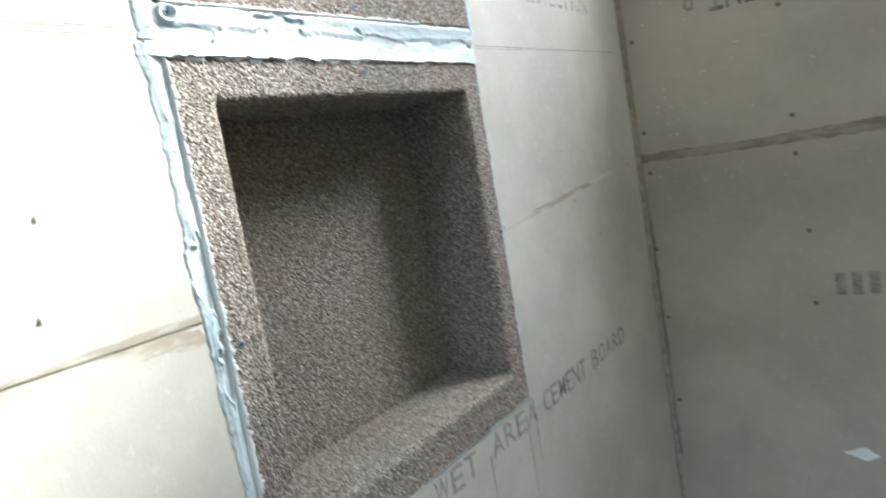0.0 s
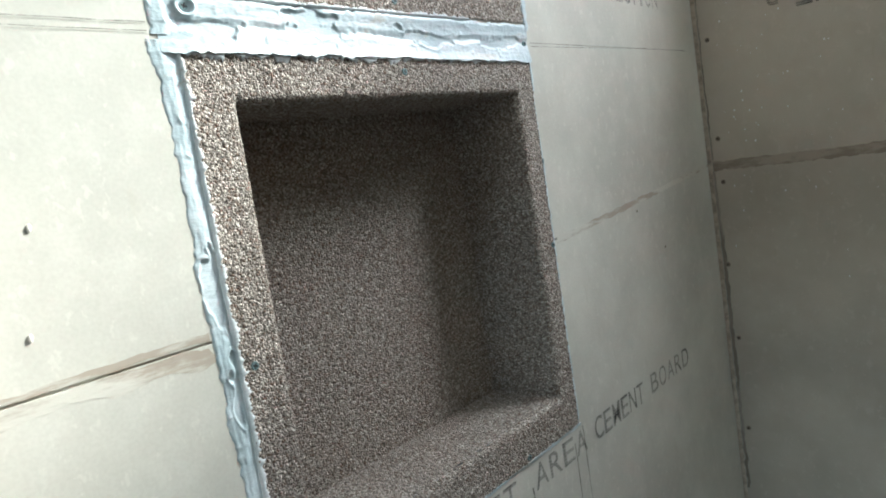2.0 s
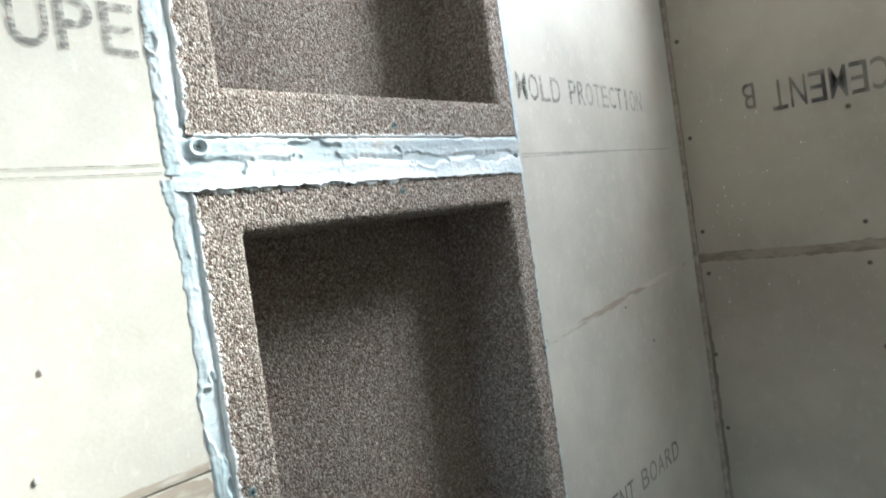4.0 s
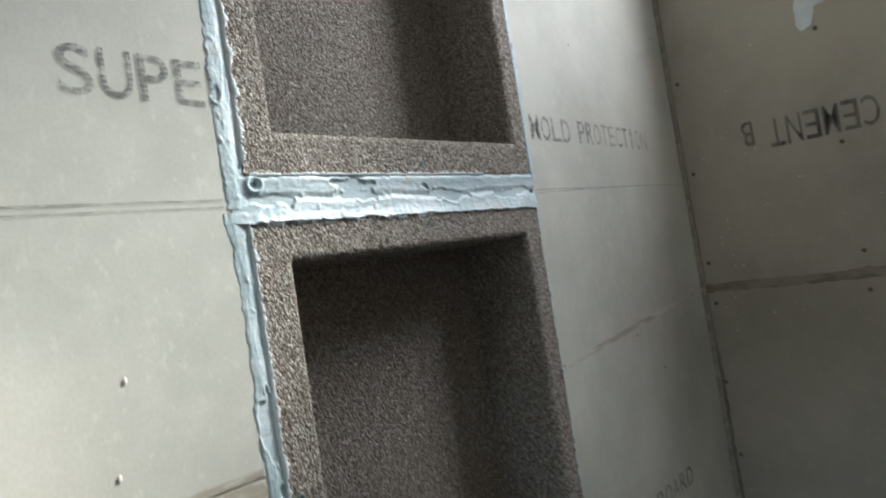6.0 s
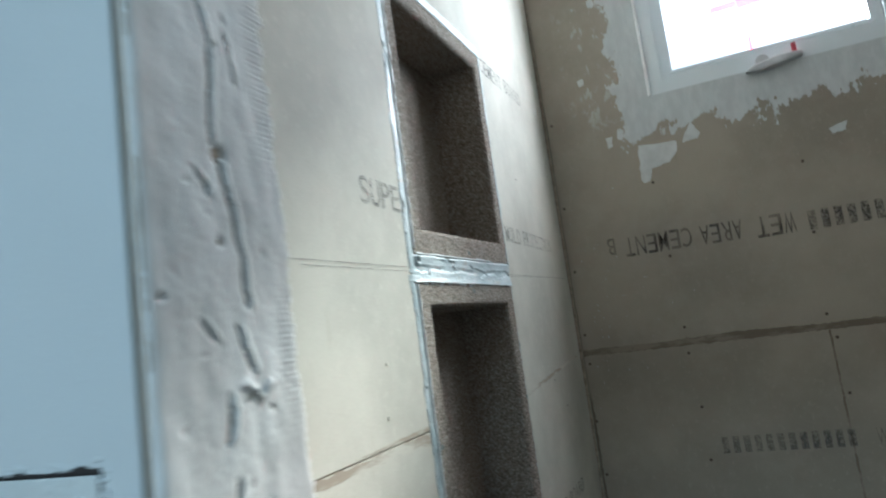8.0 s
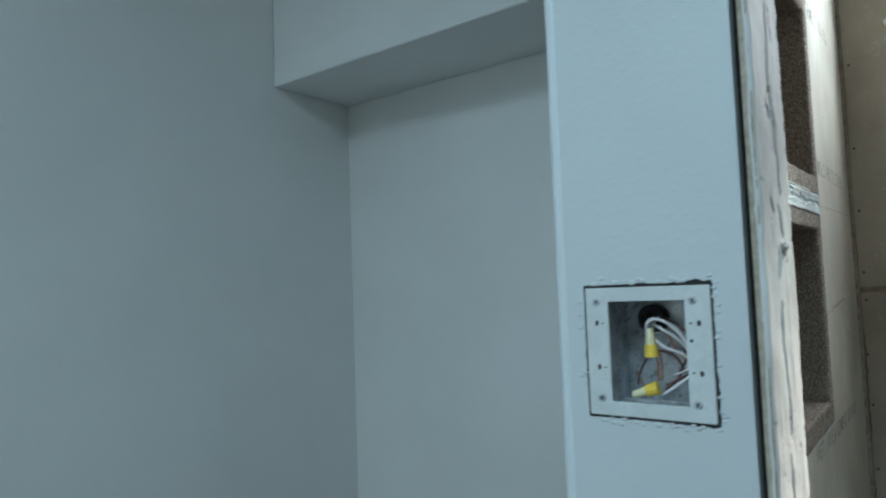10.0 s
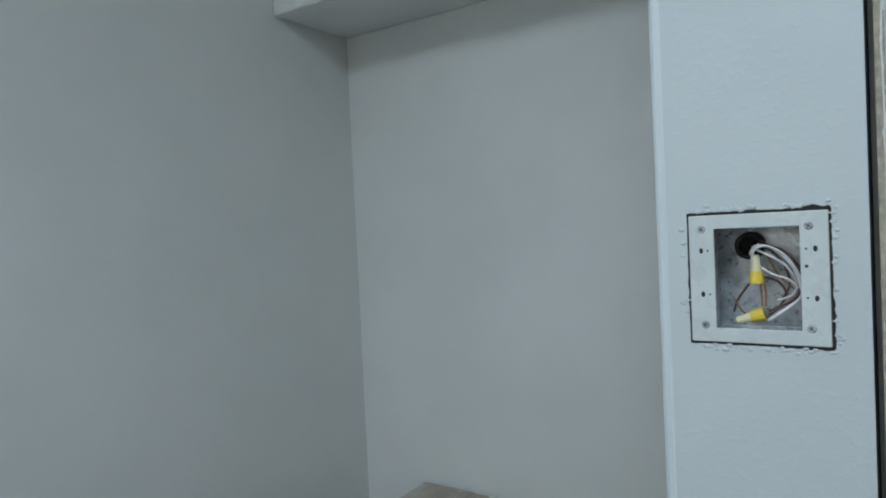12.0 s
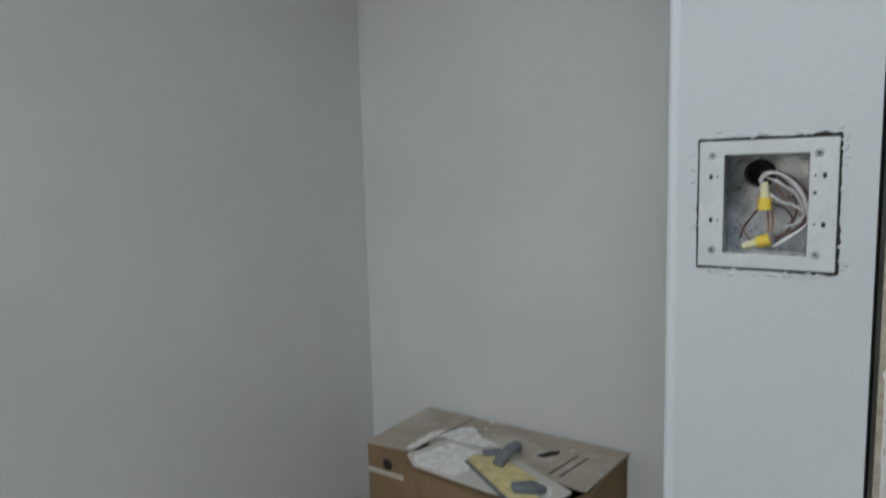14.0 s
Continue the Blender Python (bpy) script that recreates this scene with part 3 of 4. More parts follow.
def niche(oy0, oy1, oz0, oz1, iy0, iy1, iz0, iz1, lean, label):
    """A moulded recess box with a flat rim, coated all over in fine gravel."""
    root = thing("shower_niche", (WX, (oy0 + oy1) / 2, oz0), label, "shower niche", "shower niches")
    f, b, w, R0 = -0.2883, -0.3745, WX - 0.004, 0.0070
    Y, Z, X = (0, 1, 0), (0, 0, 1), (-1, 0, 0)
    rim = ([], [])
    for args in (((f, oy0, iz1), Y, Z, oy1 - oy0, oz1 - iz1), ((f, oy0, oz0), Y, Z, oy1 - oy0, iz0 - oz0),
                 ((f, oy0, iz0), Y, Z, iy0 - oy0, iz1 - iz0), ((f, iy1, iz0), Y, Z, oy1 - iy1, iz1 - iz0),
                 ((f, oy0, oz0), X, Z, f - w, oz1 - oz0), ((f, oy1, oz0), X, Z, f - w, oz1 - oz0),
                 ((f, oy0, oz0), X, Y, f - w, oy1 - oy0), ((f, oy0, oz1), X, Y, f - w, oy1 - oy0)):
        coat(rim, *args, lean=lean)
    for k, (x, y, z) in enumerate(rim[0]):
        zz = z - (y - 0.467) * lean
        d = max(iy0 - y, y - iy1, iz0 - zz, zz - iz1)
        if d < R0 and x > f - 0.003:
            rim[0][k] = (x - (R0 - math.sqrt(max(0.0, R0 ** 2 - (R0 - max(d, 0)) ** 2))), y, z)
    coat_part("rim", rim, root, "flat rim coated in brown gravel")
    g = f - R0 + 0.0014
    d = g - b
    coat_part("back_panel", coat(([], []), (b, iy0, iz0), Y, Z, iy1 - iy0, iz1 - iz0, lean=lean), root)
    for y in (iy0, iy1):
        coat_part("side_panel", coat(([], []), (g, y, iz0), X, Z, d, iz1 - iz0, lean=lean), root)
    coat_part("top_panel", coat(([], []), (g, iy0, iz1), X, Y, d, iy1 - iy0, lean=lean), root)
    coat_part("shelf", coat(([], []), (g, iy0, iz0), X, Y, d, iy1 - iy0, lean=lean), root)
    return root


niche(0.279, 0.655, 1.144, 1.526, 0.313, 0.626, 1.183, 1.495, 0.010, "square brown gravel-coated shower niche below its twin")
niche(0.281, 0.655, 1.563, 1.938, 0.312, 0.628, 1.597, 1.912, 0.024, "square brown gravel-coated shower niche above its twin")


# ---- sealant round the niches ----
def smear(name, along, a0, a1, inner, outer, thick, label, seed):
    """A ragged trowelled band on the niche wall: along z or y from a0 to a1, between the lines inner and outer."""
    bm = bmesh.new()
    steps, cross = max(8, round(abs(a1 - a0) / 0.0011)), 34 if seed == 11 else 22
    grid = []
    for i in range(steps + 1):
        a = a0 + (a1 - a0) * i / steps
        e0, e1 = inner(a), outer(a)
        line = []
        for k in range(cross + 1):
            u = k / cross
            b = e0 + (e1 - e0) * u
            h = thick(a, u) + 0.0006 * noise.noise((a * 22, b * 90, seed)) + 0.00018 * noise.noise((a * 30, b * 520, seed + 3)) + 0.0002 * noise.noise((a * 260, b * 420, seed + 4))
            # curled ridges left by the trowel, and places dragged so thin that the board shows
            h += (0.0011 if seed == 11 else 0.0005) * max(0.0, 1 - 11 * abs(noise.noise((a * 14, b * 80, seed + 8)))) * max(0.0, noise.noise((a * 30, b * 45, seed + 5)) + 0.12)
            h += 0.0010 * max(0.0, noise.noise((a * 150, b * 190, seed + 15)) - 0.38) * 2
            bare = noise.noise((a * 17, b * 75, seed + 20)) + 0.35 * noise.noise((a * 90, b * 200, seed + 21)) - 0.42
            if seed == 11:
                bare += 0.42 * math.exp(-((u - 0.50) / 0.13) ** 2)
                ring_d = math.hypot(a - 0.2875, b - 1.5525)
                h += 0.0022 * math.exp(-((ring_d - 0.0058) / 0.0013) ** 2) - 0.0012 * math.exp(-(ring_d / 0.0035) ** 2)
            h += 0.0008 * math.exp(-((bare + 0.03) / 0.035) ** 2) * (0.5 + noise.noise((a * 60, b * 60, seed + 30)))
            h *= 1 - 0.85 * rise(bare, 0.0, 0.06)
            h = max(h, 0.00012)
            if seed == 11:
                h *= 0.3 + 0.7 * rise(a, a0, a0 + 0.018 + 0.012 * noise.noise((b * 160, 3, 9)))
            h *= min(1.0, 0.25 + 0.3 * (cross - k if seed == 11 else min(k, cross - k)))
            if k == cross or k == 0 and seed != 11:
                h = -0.0002
            p = (WX + h, b, a) if along == "z" else (WX + h, a, b)
            line.append(bm.verts.new(p))
        grid.append(line)
    for p, q in zip(grid, grid[1:]):
        for k in range(cross):
            bm.faces.new((p[k], p[k + 1], q[k + 1], q[k]))
    return solid(name, bm, M_SEAL, label, "sealant", "", True, "sealant round the niches")


def rag(a, seed, big=0.004, mid=0.002, fine=0.0016):
    return big * noise.noise((a * 14, seed, 0)) + mid * noise.noise((a * 52, seed, 2)) + fine * noise.noise((a * 190, seed, 4)) + 0.4 * fine * noise.noise((a * 420, seed, 6))


smear("sealant_strip", "y", 0.268, 0.6575,
      lambda a: 1.5266 + (a - 0.467) * 0.010 + rag(a, 1, 0.0012, 0.0020, 0.0018), lambda a: 1.5622 + (a - 0.467) * 0.020 + rag(a, 2, 0.0016, 0.0018),
      lambda a, u: 0.0016 + 0.0026 * max(0, 1 - u * 2.4) ** 2 + 0.0008 * max(0, u * 4 - 3) - 0.0013 * max(0, 1 - abs(u - 0.5 - 0.12 * noise.noise((a * 9, 3, 1))) * 9), "pale blue sealant troweled between the two niches", 11)
smear("sealant_strip", "z", 1.20, 1.532,
      lambda a: 0.2795 + rag(a, 5, 0.0004, 0.0006, 0.0006), lambda a: 0.2645 + 0.006 * (1 - rise(a, 1.2, 1.30)) + rag(a, 6, 0.004, 0.003) - 0.003 * rise(a, 1.49, 1.52),
      lambda a, u: 0.0006 + 0.0005 * math.exp(-((u - 0.55) * 3.6) ** 2), "pale blue sealant smeared along the niche edge", 12)
smear("sealant_strip", "z", 1.535, 1.952,
      lambda a: 0.2815 + rag(a, 8, 0.0004, 0.0006, 0.0006), lambda a: 0.2635 + rag(a, 9, 0.004, 0.0025) + 0.003 * rise(a, 1.70, 1.8),
      lambda a, u: 0.0006 + 0.0005 * math.exp(-((u - 0.55) * 3.6) ** 2), "pale blue sealant smeared along the niche edge", 13)
smear("sealant_strip", "y", 0.272, 0.662,
      lambda a: 1.9385 + (a - 0.467) * 0.024 + rag(a, 3, 0.0006, 0.001), lambda a: 1.958 + (a - 0.467) * 0.020 + rag(a, 4, 0.006, 0.003),
      lambda a, u: 0.0016 + 0.003 * max(0, 1 - u * 3) ** 2, "thick white-blue sealant smeared above the niche", 14)
smear("sealant_strip", "z", 1.15, 1.53,
      lambda a: 0.6545 + rag(a, 15, 0.0004, 0.0006, 0.0006), lambda a: 0.6592 + rag(a, 16, 0.0025, 0.0015),
      lambda a, u: 0.0008 + 0.0015 * max(0, 1 - u * 3), "thin bead of sealant along the niche edge", 15)
smear("sealant_strip", "z", 1.56, 1.95,
      lambda a: 0.6545 + rag(a, 17, 0.0004, 0.0006, 0.0006), lambda a: 0.6645 + rag(a, 18, 0.004, 0.002),
      lambda a, u: 0.0010 + 0.0020 * max(0, 1 - u * 3), "thin bead of sealant along the niche edge", 16)
smear("sealant_strip", "y", 0.30, 0.66,
      lambda a: 1.1440 + (a - 0.467) * 0.010 + rag(a, 23, 0.0004, 0.0006, 0.0006), lambda a: 1.1400 + (a - 0.467) * 0.010 + rag(a, 24, 0.002, 0.0015),
      lambda a, u: 0.0008 + 0.0015 * max(0, 1 - u * 3), "thin bead of sealant under the niche", 17)
# crust of sealant that laps over the rims
for z0, z1, w, seed in ((1.15, 1.3321, 0.0065, 31), (1.332, 1.4701, 0.0050, 33), (1.47, 1.525, 0.0045, 35), (1.566, 1.66, 0.0065, 37), (1.6601, 1.80, 0.0055, 39), (1.8001, 1.93, 0.006, 41)):
    crust = bmesh.new()
    lines = []
    for i in range(180):
        z = z0 + (z1 - z0) * i / 179
        reach_in = max(0.0004, w * (0.5 + 1.1 * noise.noise((z * 75, seed, 1)) + 0.7 * noise.noise((z * 240, seed, 2)) + 0.6 * noise.noise((z * 620, seed, 3))))
        y = 0.2786 if z < 1.53 else 0.2808
        lines.append([crust.verts.new(p) for p in ((-0.2903, y - 0.0012, z), (-0.2880, y - 0.0004, z), (-0.2871 + 0.0005 * noise.noise((z * 300, 1, 1)), y + reach_in * 0.6, z), (-0.2890, y + reach_in, z))])
    for p, q in zip(lines, lines[1:]):
        for k in range(3):
            crust.faces.new((p[k], p[k + 1], q[k + 1], q[k]))
    solid("sealant_crust", crust, M_CRUST, "ragged crust of sealant lapped over the niche rim", "sealant", "", True, "sealant round the niches")
for y0, y1, zc, way, w, seed in ((0.285, 0.43, 1.5590, 1, 0.0034, 51), (0.4301, 0.565, 1.5617, 1, 0.0038, 53), (0.283, 0.47, 1.5252, -1, 0.0056, 55), (0.4701, 0.652, 1.5271, -1, 0.0036, 57)):
    crust = bmesh.new()
    lines = []
    for i in range(180):
        y = y0 + (y1 - y0) * i / 179
        reach_in = max(0.0003, w * (0.5 + 1.1 * noise.noise((y * 75, seed, 1)) + 0.7 * noise.noise((y * 240, seed, 2)) + 0.6 * noise.noise((y * 620, seed, 3)))) * way
        z = zc + (y - y0) * (0.019 if way > 0 else 0.010)
        lines.append([crust.verts.new(p) for p in ((-0.2897, y, z - 0.0014 * way), (-0.2878, y, z - 0.0004 * way), (-0.2871 + 0.0004 * noise.noise((y * 300, 1, 1)), y, z + reach_in * 0.6), (-0.2890, y, z + reach_in))])
    for p, q in zip(lines, lines[1:]):
        for k in range(3):
            crust.faces.new((p[k], p[k + 1], q[k + 1], q[k]))
    solid("sealant_crust", crust, M_CRUST, "ragged crust of sealant lapped over the niche rim", "sealant", "", True, "sealant round the niches")


# ---- screws ----
def screw_head(name, at, axis, radius, material, label, category, group):
    """A flush Phillips head: dished rim and a crossed recess."""
    root = thing(name, at, label, category, group)
    a = Vector(axis).normalized()
    bm = disc(Vector(at) - a * 0.001, a, radius, 0.0014, 14, top=radius * 0.86)
    part("head", bm, material, root, smooth=False)
    side = Vector((0, 0, 1)).lerp(a.orthogonal(), 0.35).normalized()
    side = (side - a * side.dot(a)).normalized()
    cross = a.cross(side)
    bm = bmesh.new()
    for s, o in ((side, cross), (cross, side)):
        c = Vector(at) + a * 0.0005
        l, w = radius * 0.6, radius * 0.14
        vs = [bm.verts.new(c + s * l * i + o * w * j) for i, j in ((-1, -1), (1, -1), (1, 1), (-1, 1))]
        bm.faces.new(vs)
    for f in bm.faces[:]:
        r = bmesh.ops.extrude_face_region(bm, geom=[f])
        bmesh.ops.translate(bm, verts=[v for v in r["geom"] if isinstance(v, bmesh.types.BMVert)], vec=a * 0.00008)
    part("recess", bm, M_BLACK, root)
    return root


for y, z, x in ((0.289, 1.329, -0.2879), (0.653, 1.341, -0.2879), (0.470, 1.516, -0.2879), (0.471, 1.572, -0.2879), (0.2875, 1.5525, -0.2889), (0.652, 1.5465, -0.2889), (0.560, 1.149, -0.2879)):
    screw_head("screw", (x, y, z), (1, 0, 0), 0.0031, M_TEAL, "small teal-coated screw set in the niche rim", "screw", "niche screws")
for x, z in ((-0.270, 1.929), (-0.272, 1.722), (-0.271, 1.569), (-0.271, 1.420), (-0.270, 1.353), (-0.276, 1.223), (-0.272, 1.104), (-0.272, 0.954),
             (-0.051, 1.410), (-0.052, 1.353), (-0.045, 1.236), (-0.046, 1.124), (-0.054, 1.570), (-0.062, 1.742),
             (0.234, 1.571), (0.241, 1.722), (0.226, 1.401), (0.236, 1.352), (0.237, 1.24)):
    screw_head("screw", (x, WY - 0.0006, z), (0, -1, 0), 0.0038, M_SCREW, "dark countersunk screw in the cement board", "screw", "board screws")
for y, z in ((0.933, 1.288), (0.860, 1.347), (0.80, 1.741), (1.09, 1.80)):
    screw_head("screw", (WX + 0.0004, y, z), (1, 0, 0), 0.0014, M_SCREW, "dark countersunk screw in the cement board", "screw", "board screws")


for y, z in ((0.181, 1.435), (0.171, 1.381)):
    chip = bmesh.new()
    bmesh.ops.create_icosphere(chip, subdivisions=2, radius=0.0016)
    for v in chip.verts:
        v.co = Vector((WX + 0.0003 + v.co.x * 0.5, y + v.co.y * 0.7 + v.co.z * 0.5, z - v.co.y * 0.6 + v.co.z * 1.3))
    solid("board_chip", chip, M_CRUMB, "tiny raised chip on the cement board", "chip", group="board chips")


# ---- lettering, lines and smears on the boards ----
def glyph(letter):
    """One capital as points in a unit square and faces."""
    data = bpy.data.curves.new("lettering", "FONT")
    data.body = letter
    data.offset = 0.003
    tmp = new("lettering", data)
    me = bpy.data.meshes.new_from_object(tmp.evaluated_get(bpy.context.evaluated_depsgraph_get()))
    bpy.data.objects.remove(tmp)
    xs, ys = [v.co.x for v in me.vertices], [v.co.y for v in me.vertices]
    points = [((v.co.x - min(xs)) / (max(xs) - min(xs)), (v.co.y - min(ys)) / (max(ys) - min(ys))) for v in me.vertices]
    faces = [tuple(f.vertices) for f in me.polygons]
    bpy.data.meshes.remove(me)
    return points, faces


def lettering(text, wall, a0, a1, z0, z1, material, flip=False):
    """Block capitals printed on a wall, filling a0..a1 across and z0..z1 up; flip: printed upside down."""
    bm = bmesh.new()
    pitch = (a1 - a0) / (len(text) - 0.17)
    for k, letter in enumerate(text):
        points, faces = glyph(letter)
        span = 0.34 if letter == "I" else 0.83
        made = []
        for u, w in points:
            across = (k + (0.83 - span) / 2 + span * u) * pitch / (a1 - a0)
            if flip:
                across, w = 1 - across, 1 - w
            a, z = a0 + (a1 - a0) * across, z0 + (z1 - z0) * w
            made.append(bm.verts.new((WX + 0.0007, a, z) if wall is wall_niche else (a, WY - 0.0007, z)))
        for f in faces:
            bm.faces.new([made[i] for i in f])
    return part("lettering", bm, material, wall, "printed grey capitals")


def bars(wall, a0, a1, z0, z1, count, material):
    """Plain printed bars, each of a letter's size."""
    bm = bmesh.new()
    pitch = (a1 - a0) / count
    for k in range(count):
        b0, b1 = a0 + pitch * (k + 0.20), a0 + pitch * (k + 0.80)
        pts = ((b0, z0), (b1, z0), (b1, z1), (b0, z1))
        bm.faces.new([bm.verts.new((WX + 0.0007, p, q) if wall is wall_niche else (p, WY - 0.0007, q)) for p, q in pts])
    return part("printed_bars", bm, material, wall, "printed grey bars")


lettering("SUPER", wall_niche, 0.1665, 0.283, 1.606, 1.637, M_INK_FAINT)
lettering("MOLD", wall_niche, 0.672, 0.765, 1.608, 1.637, M_INK_FAINT)
lettering("PROTECTION", wall_niche, 0.787, 1.000, 1.609, 1.638, M_INK_FAINT)
lettering("WET", wall_niche, 0.462, 0.535, 1.112, 1.137, M_INK)
lettering("AREA", wall_niche, 0.566, 0.668, 1.112, 1.137, M_INK)
lettering("CEMENT", wall_niche, 0.688, 0.815, 1.112, 1.138, M_INK)
lettering("BOARD", wall_niche, 0.838, 0.964, 1.113, 1.139, M_INK)
lettering("CEMENT", wall_niche, 0.668, 0.792, 1.921, 1.950, M_INK_FAINT)
lettering("BOARD", wall_niche, 0.812, 0.926, 1.925, 1.954, M_INK_FAINT)
lettering("B", wall_window, -0.186, -0.169, 1.594, 1.632, M_INK_BLUE, True)
lettering("CEMENT", wall_window, -0.147, -0.002, 1.584, 1.627, M_INK_BLUE, True)
lettering("AREA", wall_window, 0.016, 0.102, 1.582, 1.624, M_INK_BLUE, True)
lettering("WET", wall_window, 0.130, 0.205, 1.577, 1.622, M_INK_BLUE, True)
bars(wall_window, 0.224, 0.516, 1.576, 1.616, 12, M_INK_BAR)
bars(wall_window, -0.022, 0.236, 1.136, 1.170, 12, M_INK_FAINT)
lettering("WET", wall_window, 0.268, 0.335, 1.134, 1.168, M_INK_FAINT)
lettering("AREA", wall_window, 0.362, 0.45, 1.133, 1.167, M_INK_FAINT)


def pencil_line(p, q, width, seed):
    bm = bmesh.new()
    last = None
    for i in range(41):
        t = i / 40
        y, z = p[0] + (q[0] - p[0]) * t, p[1] + (q[1] - p[1]) * t
        z += 0.0005 * noise.noise((y * 40, seed, 0))
        w = width * (0.7 + 0.5 * noise.noise((y * 90, seed, 3)))
        pair = [bm.verts.new((WX + 0.0007, y, z - w / 2)), bm.verts.new((WX + 0.0007, y, z + w / 2))]
        if last:
            bm.faces.new((last[0], pair[0], pair[1], last[1]))
        last = pair
    part("pencil_line", bm, M_PENCIL, wall_niche, "ruled pencil line")


pencil_line((0.02, 1.5375), (0.262, 1.5415), 0.0011, 1)
pencil_line((0.045, 1.5330), (0.262, 1.5365), 0.0009, 2)
pencil_line((0.664, 1.5480), (1.085, 1.5560), 0.0010, 3)
pencil_line((0.664, 1.5445), (0.900, 1.5520), 0.0007, 4)


def blot(name, points, wall, lift, material, label, seed, wob=0.003):
    """A thin hand-made patch with a wavering outline on one of the shower walls."""
    ring = []
    for (a, b), (c, d) in zip(points, points[1:] + points[:1]):
        n = max(2, round(math.hypot(c - a, d - b) / 0.003))
        for k in range(n):
            t = k / n
            p, q = a + (c - a) * t, b + (d - b) * t
            ring.append((p + wob * (noise.noise((p * 70, q * 70, seed)) + 0.5 * noise.noise((p * 260, q * 260, seed))), q + wob * (noise.noise((p * 70, q * 70, seed + 5)) + 0.5 * noise.noise((p * 260, q * 260, seed + 5)))))
    bm = prism(ring, "x", WX - 0.0004, WX + lift) if wall is wall_niche else prism(ring, "y", WY - lift, WY + 0.0004)
    return part(name, bm, material, wall, label)


M_SKIMFILM = plain("skim_film", (0.55, 0.565, 0.56), 0.7, grain=45, vary=0.08, bump=0.3)
blot("compound_patch", [(-0.080, 1.834), (-0.045, 1.828), (0.003, 1.826), (0.000, 1.800), (-0.018, 1.782), (-0.058, 1.774), (-0.066, 1.748), (-0.080, 1.744), (-0.086, 1.752)], wall_window, 0.0012, M_SKIMFILM, "thin flag-shaped patch of joint compound", 2)
blot("compound_patch", [(0.022, 1.836), (0.040, 1.856), (0.056, 1.832), (0.048, 1.820), (0.018, 1.818)], wall_window, 0.0012, M_SKIMFILM, "thin patch of joint compound", 4)
blot("compound_patch", [(-0.193, 2.022), (-0.178, 2.024), (-0.177, 2.008), (-0.190, 2.006)], wall_window, 0.0012, M_SKIMFILM, "small dab of joint compound", 6, 0.002)
blot("compound_patch", [(-0.150, 1.866), (-0.134, 1.868), (-0.136, 1.846), (-0.146, 1.842)], wall_window, 0.0012, M_SKIMFILM, "small dab of joint compound", 8, 0.002)
blot("compound_patch", [(0.300, 1.780), (0.335, 1.788), (0.330, 1.770), (0.306, 1.766)], wall_window, 0.0012, M_SKIMFILM, "small dab of joint compound", 9, 0.003)
blot("compound_patch", [(-0.030, 0.885), (0.000, 0.895), (0.018, 0.883), (0.000, 0.875)], wall_window, 0.0012, M_SKIMFILM, "small dab of joint compound", 12, 0.003)
# thinset wiped along the joints
blot("thinset_smear", [(-0.11, 1.3504), (0.262, 1.3502), (0.268, 1.339), (0.252, 1.3365), (0.235, 1.3415), (0.205, 1.3385), (0.185, 1.3430), (0.15, 1.3405), (0.125, 1.3440), (0.06, 1.3410), (0.0, 1.3440), (-0.11, 1.3420)], wall_niche, 0.00012, M_THINSET, "tan thinset wiped below the board joint", 21, 0.0024)
blot("thinset_smear", [(0.100, 1.3540), (0.20, 1.3570), (0.264, 1.3580), (0.264, 1.3528), (0.18, 1.3526)], wall_niche, 0.00015, M_THINSET, "tan thinset wiped above the board joint", 22, 0.0012)
blot("thinset_smear", [(0.664, 1.3475), (0.80, 1.3575), (1.118, 1.3840), (1.118, 1.3765), (0.80, 1.3505), (0.664, 1.3400)], wall_niche, 0.0002, M_THINSET, "grey thinset wiped below the board joint", 23, 0.0015)
blot("thinset_smear", [(-0.282, 1.386), (-0.10, 1.384), (0.05, 1.388), (0.20, 1.383), (0.48, 1.384), (0.78, 1.384), (0.78, 1.371), (0.48, 1.370), (0.10, 1.369), (-0.12, 1.370), (-0.282, 1.371)], wall_window, 0.0006, M_BAND, "brown thinset wiped over the board joint", 25, 0.0030)
blot("thinset_smear", [(-0.283, 1.3695), (-0.2800, 1.3690), (-0.2775, 1.20), (-0.2785, 1.0), (-0.2790, 0.85), (-0.283, 0.85)], wall_window, 0.0008, M_CORNER, "brown thinset wiped into the wall corner", 27, 0.0022)
blot("thinset_smear", [(-0.283, 1.388), (-0.2812, 1.389), (-0.2815, 1.60), (-0.2810, 1.85), (-0.2818, 2.2), (-0.283, 2.2)], wall_window, 0.0008, M_CORNER, "brown thinset wiped into the wall corner", 28, 0.0018)
blot("thinset_smear", [(0.2232, 1.368), (0.2275, 1.368), (0.2272, 1.1), (0.2275, 0.8), (0.2233, 0.8), (0.2230, 1.1)], wall_window, 0.0006, M_BAND, "brown thinset wiped into the upright joint", 29, 0.0012)


# spatter of dried compound on the window wall, and ink runs under the lettering
spatter = bmesh.new()
rng = random.Random(9)
for k in range(75):
    x, z = -0.265 + abs(rng.gauss(0, 0.10)), 1.47 + rng.gauss(0, 0.13)
    if x > 0.35:
        continue
    s = rng.uniform(0.0004, 0.0013)
    made = bmesh.new()
    bmesh.ops.create_icosphere(made, subdivisions=1, radius=s)
    for v in made.verts:
        v.co = Vector((x, WY, z)) + Vector((v.co.x, v.co.y * 0.5, v.co.z * rng.uniform(0.8, 1.7)))
    join(spatter, made)
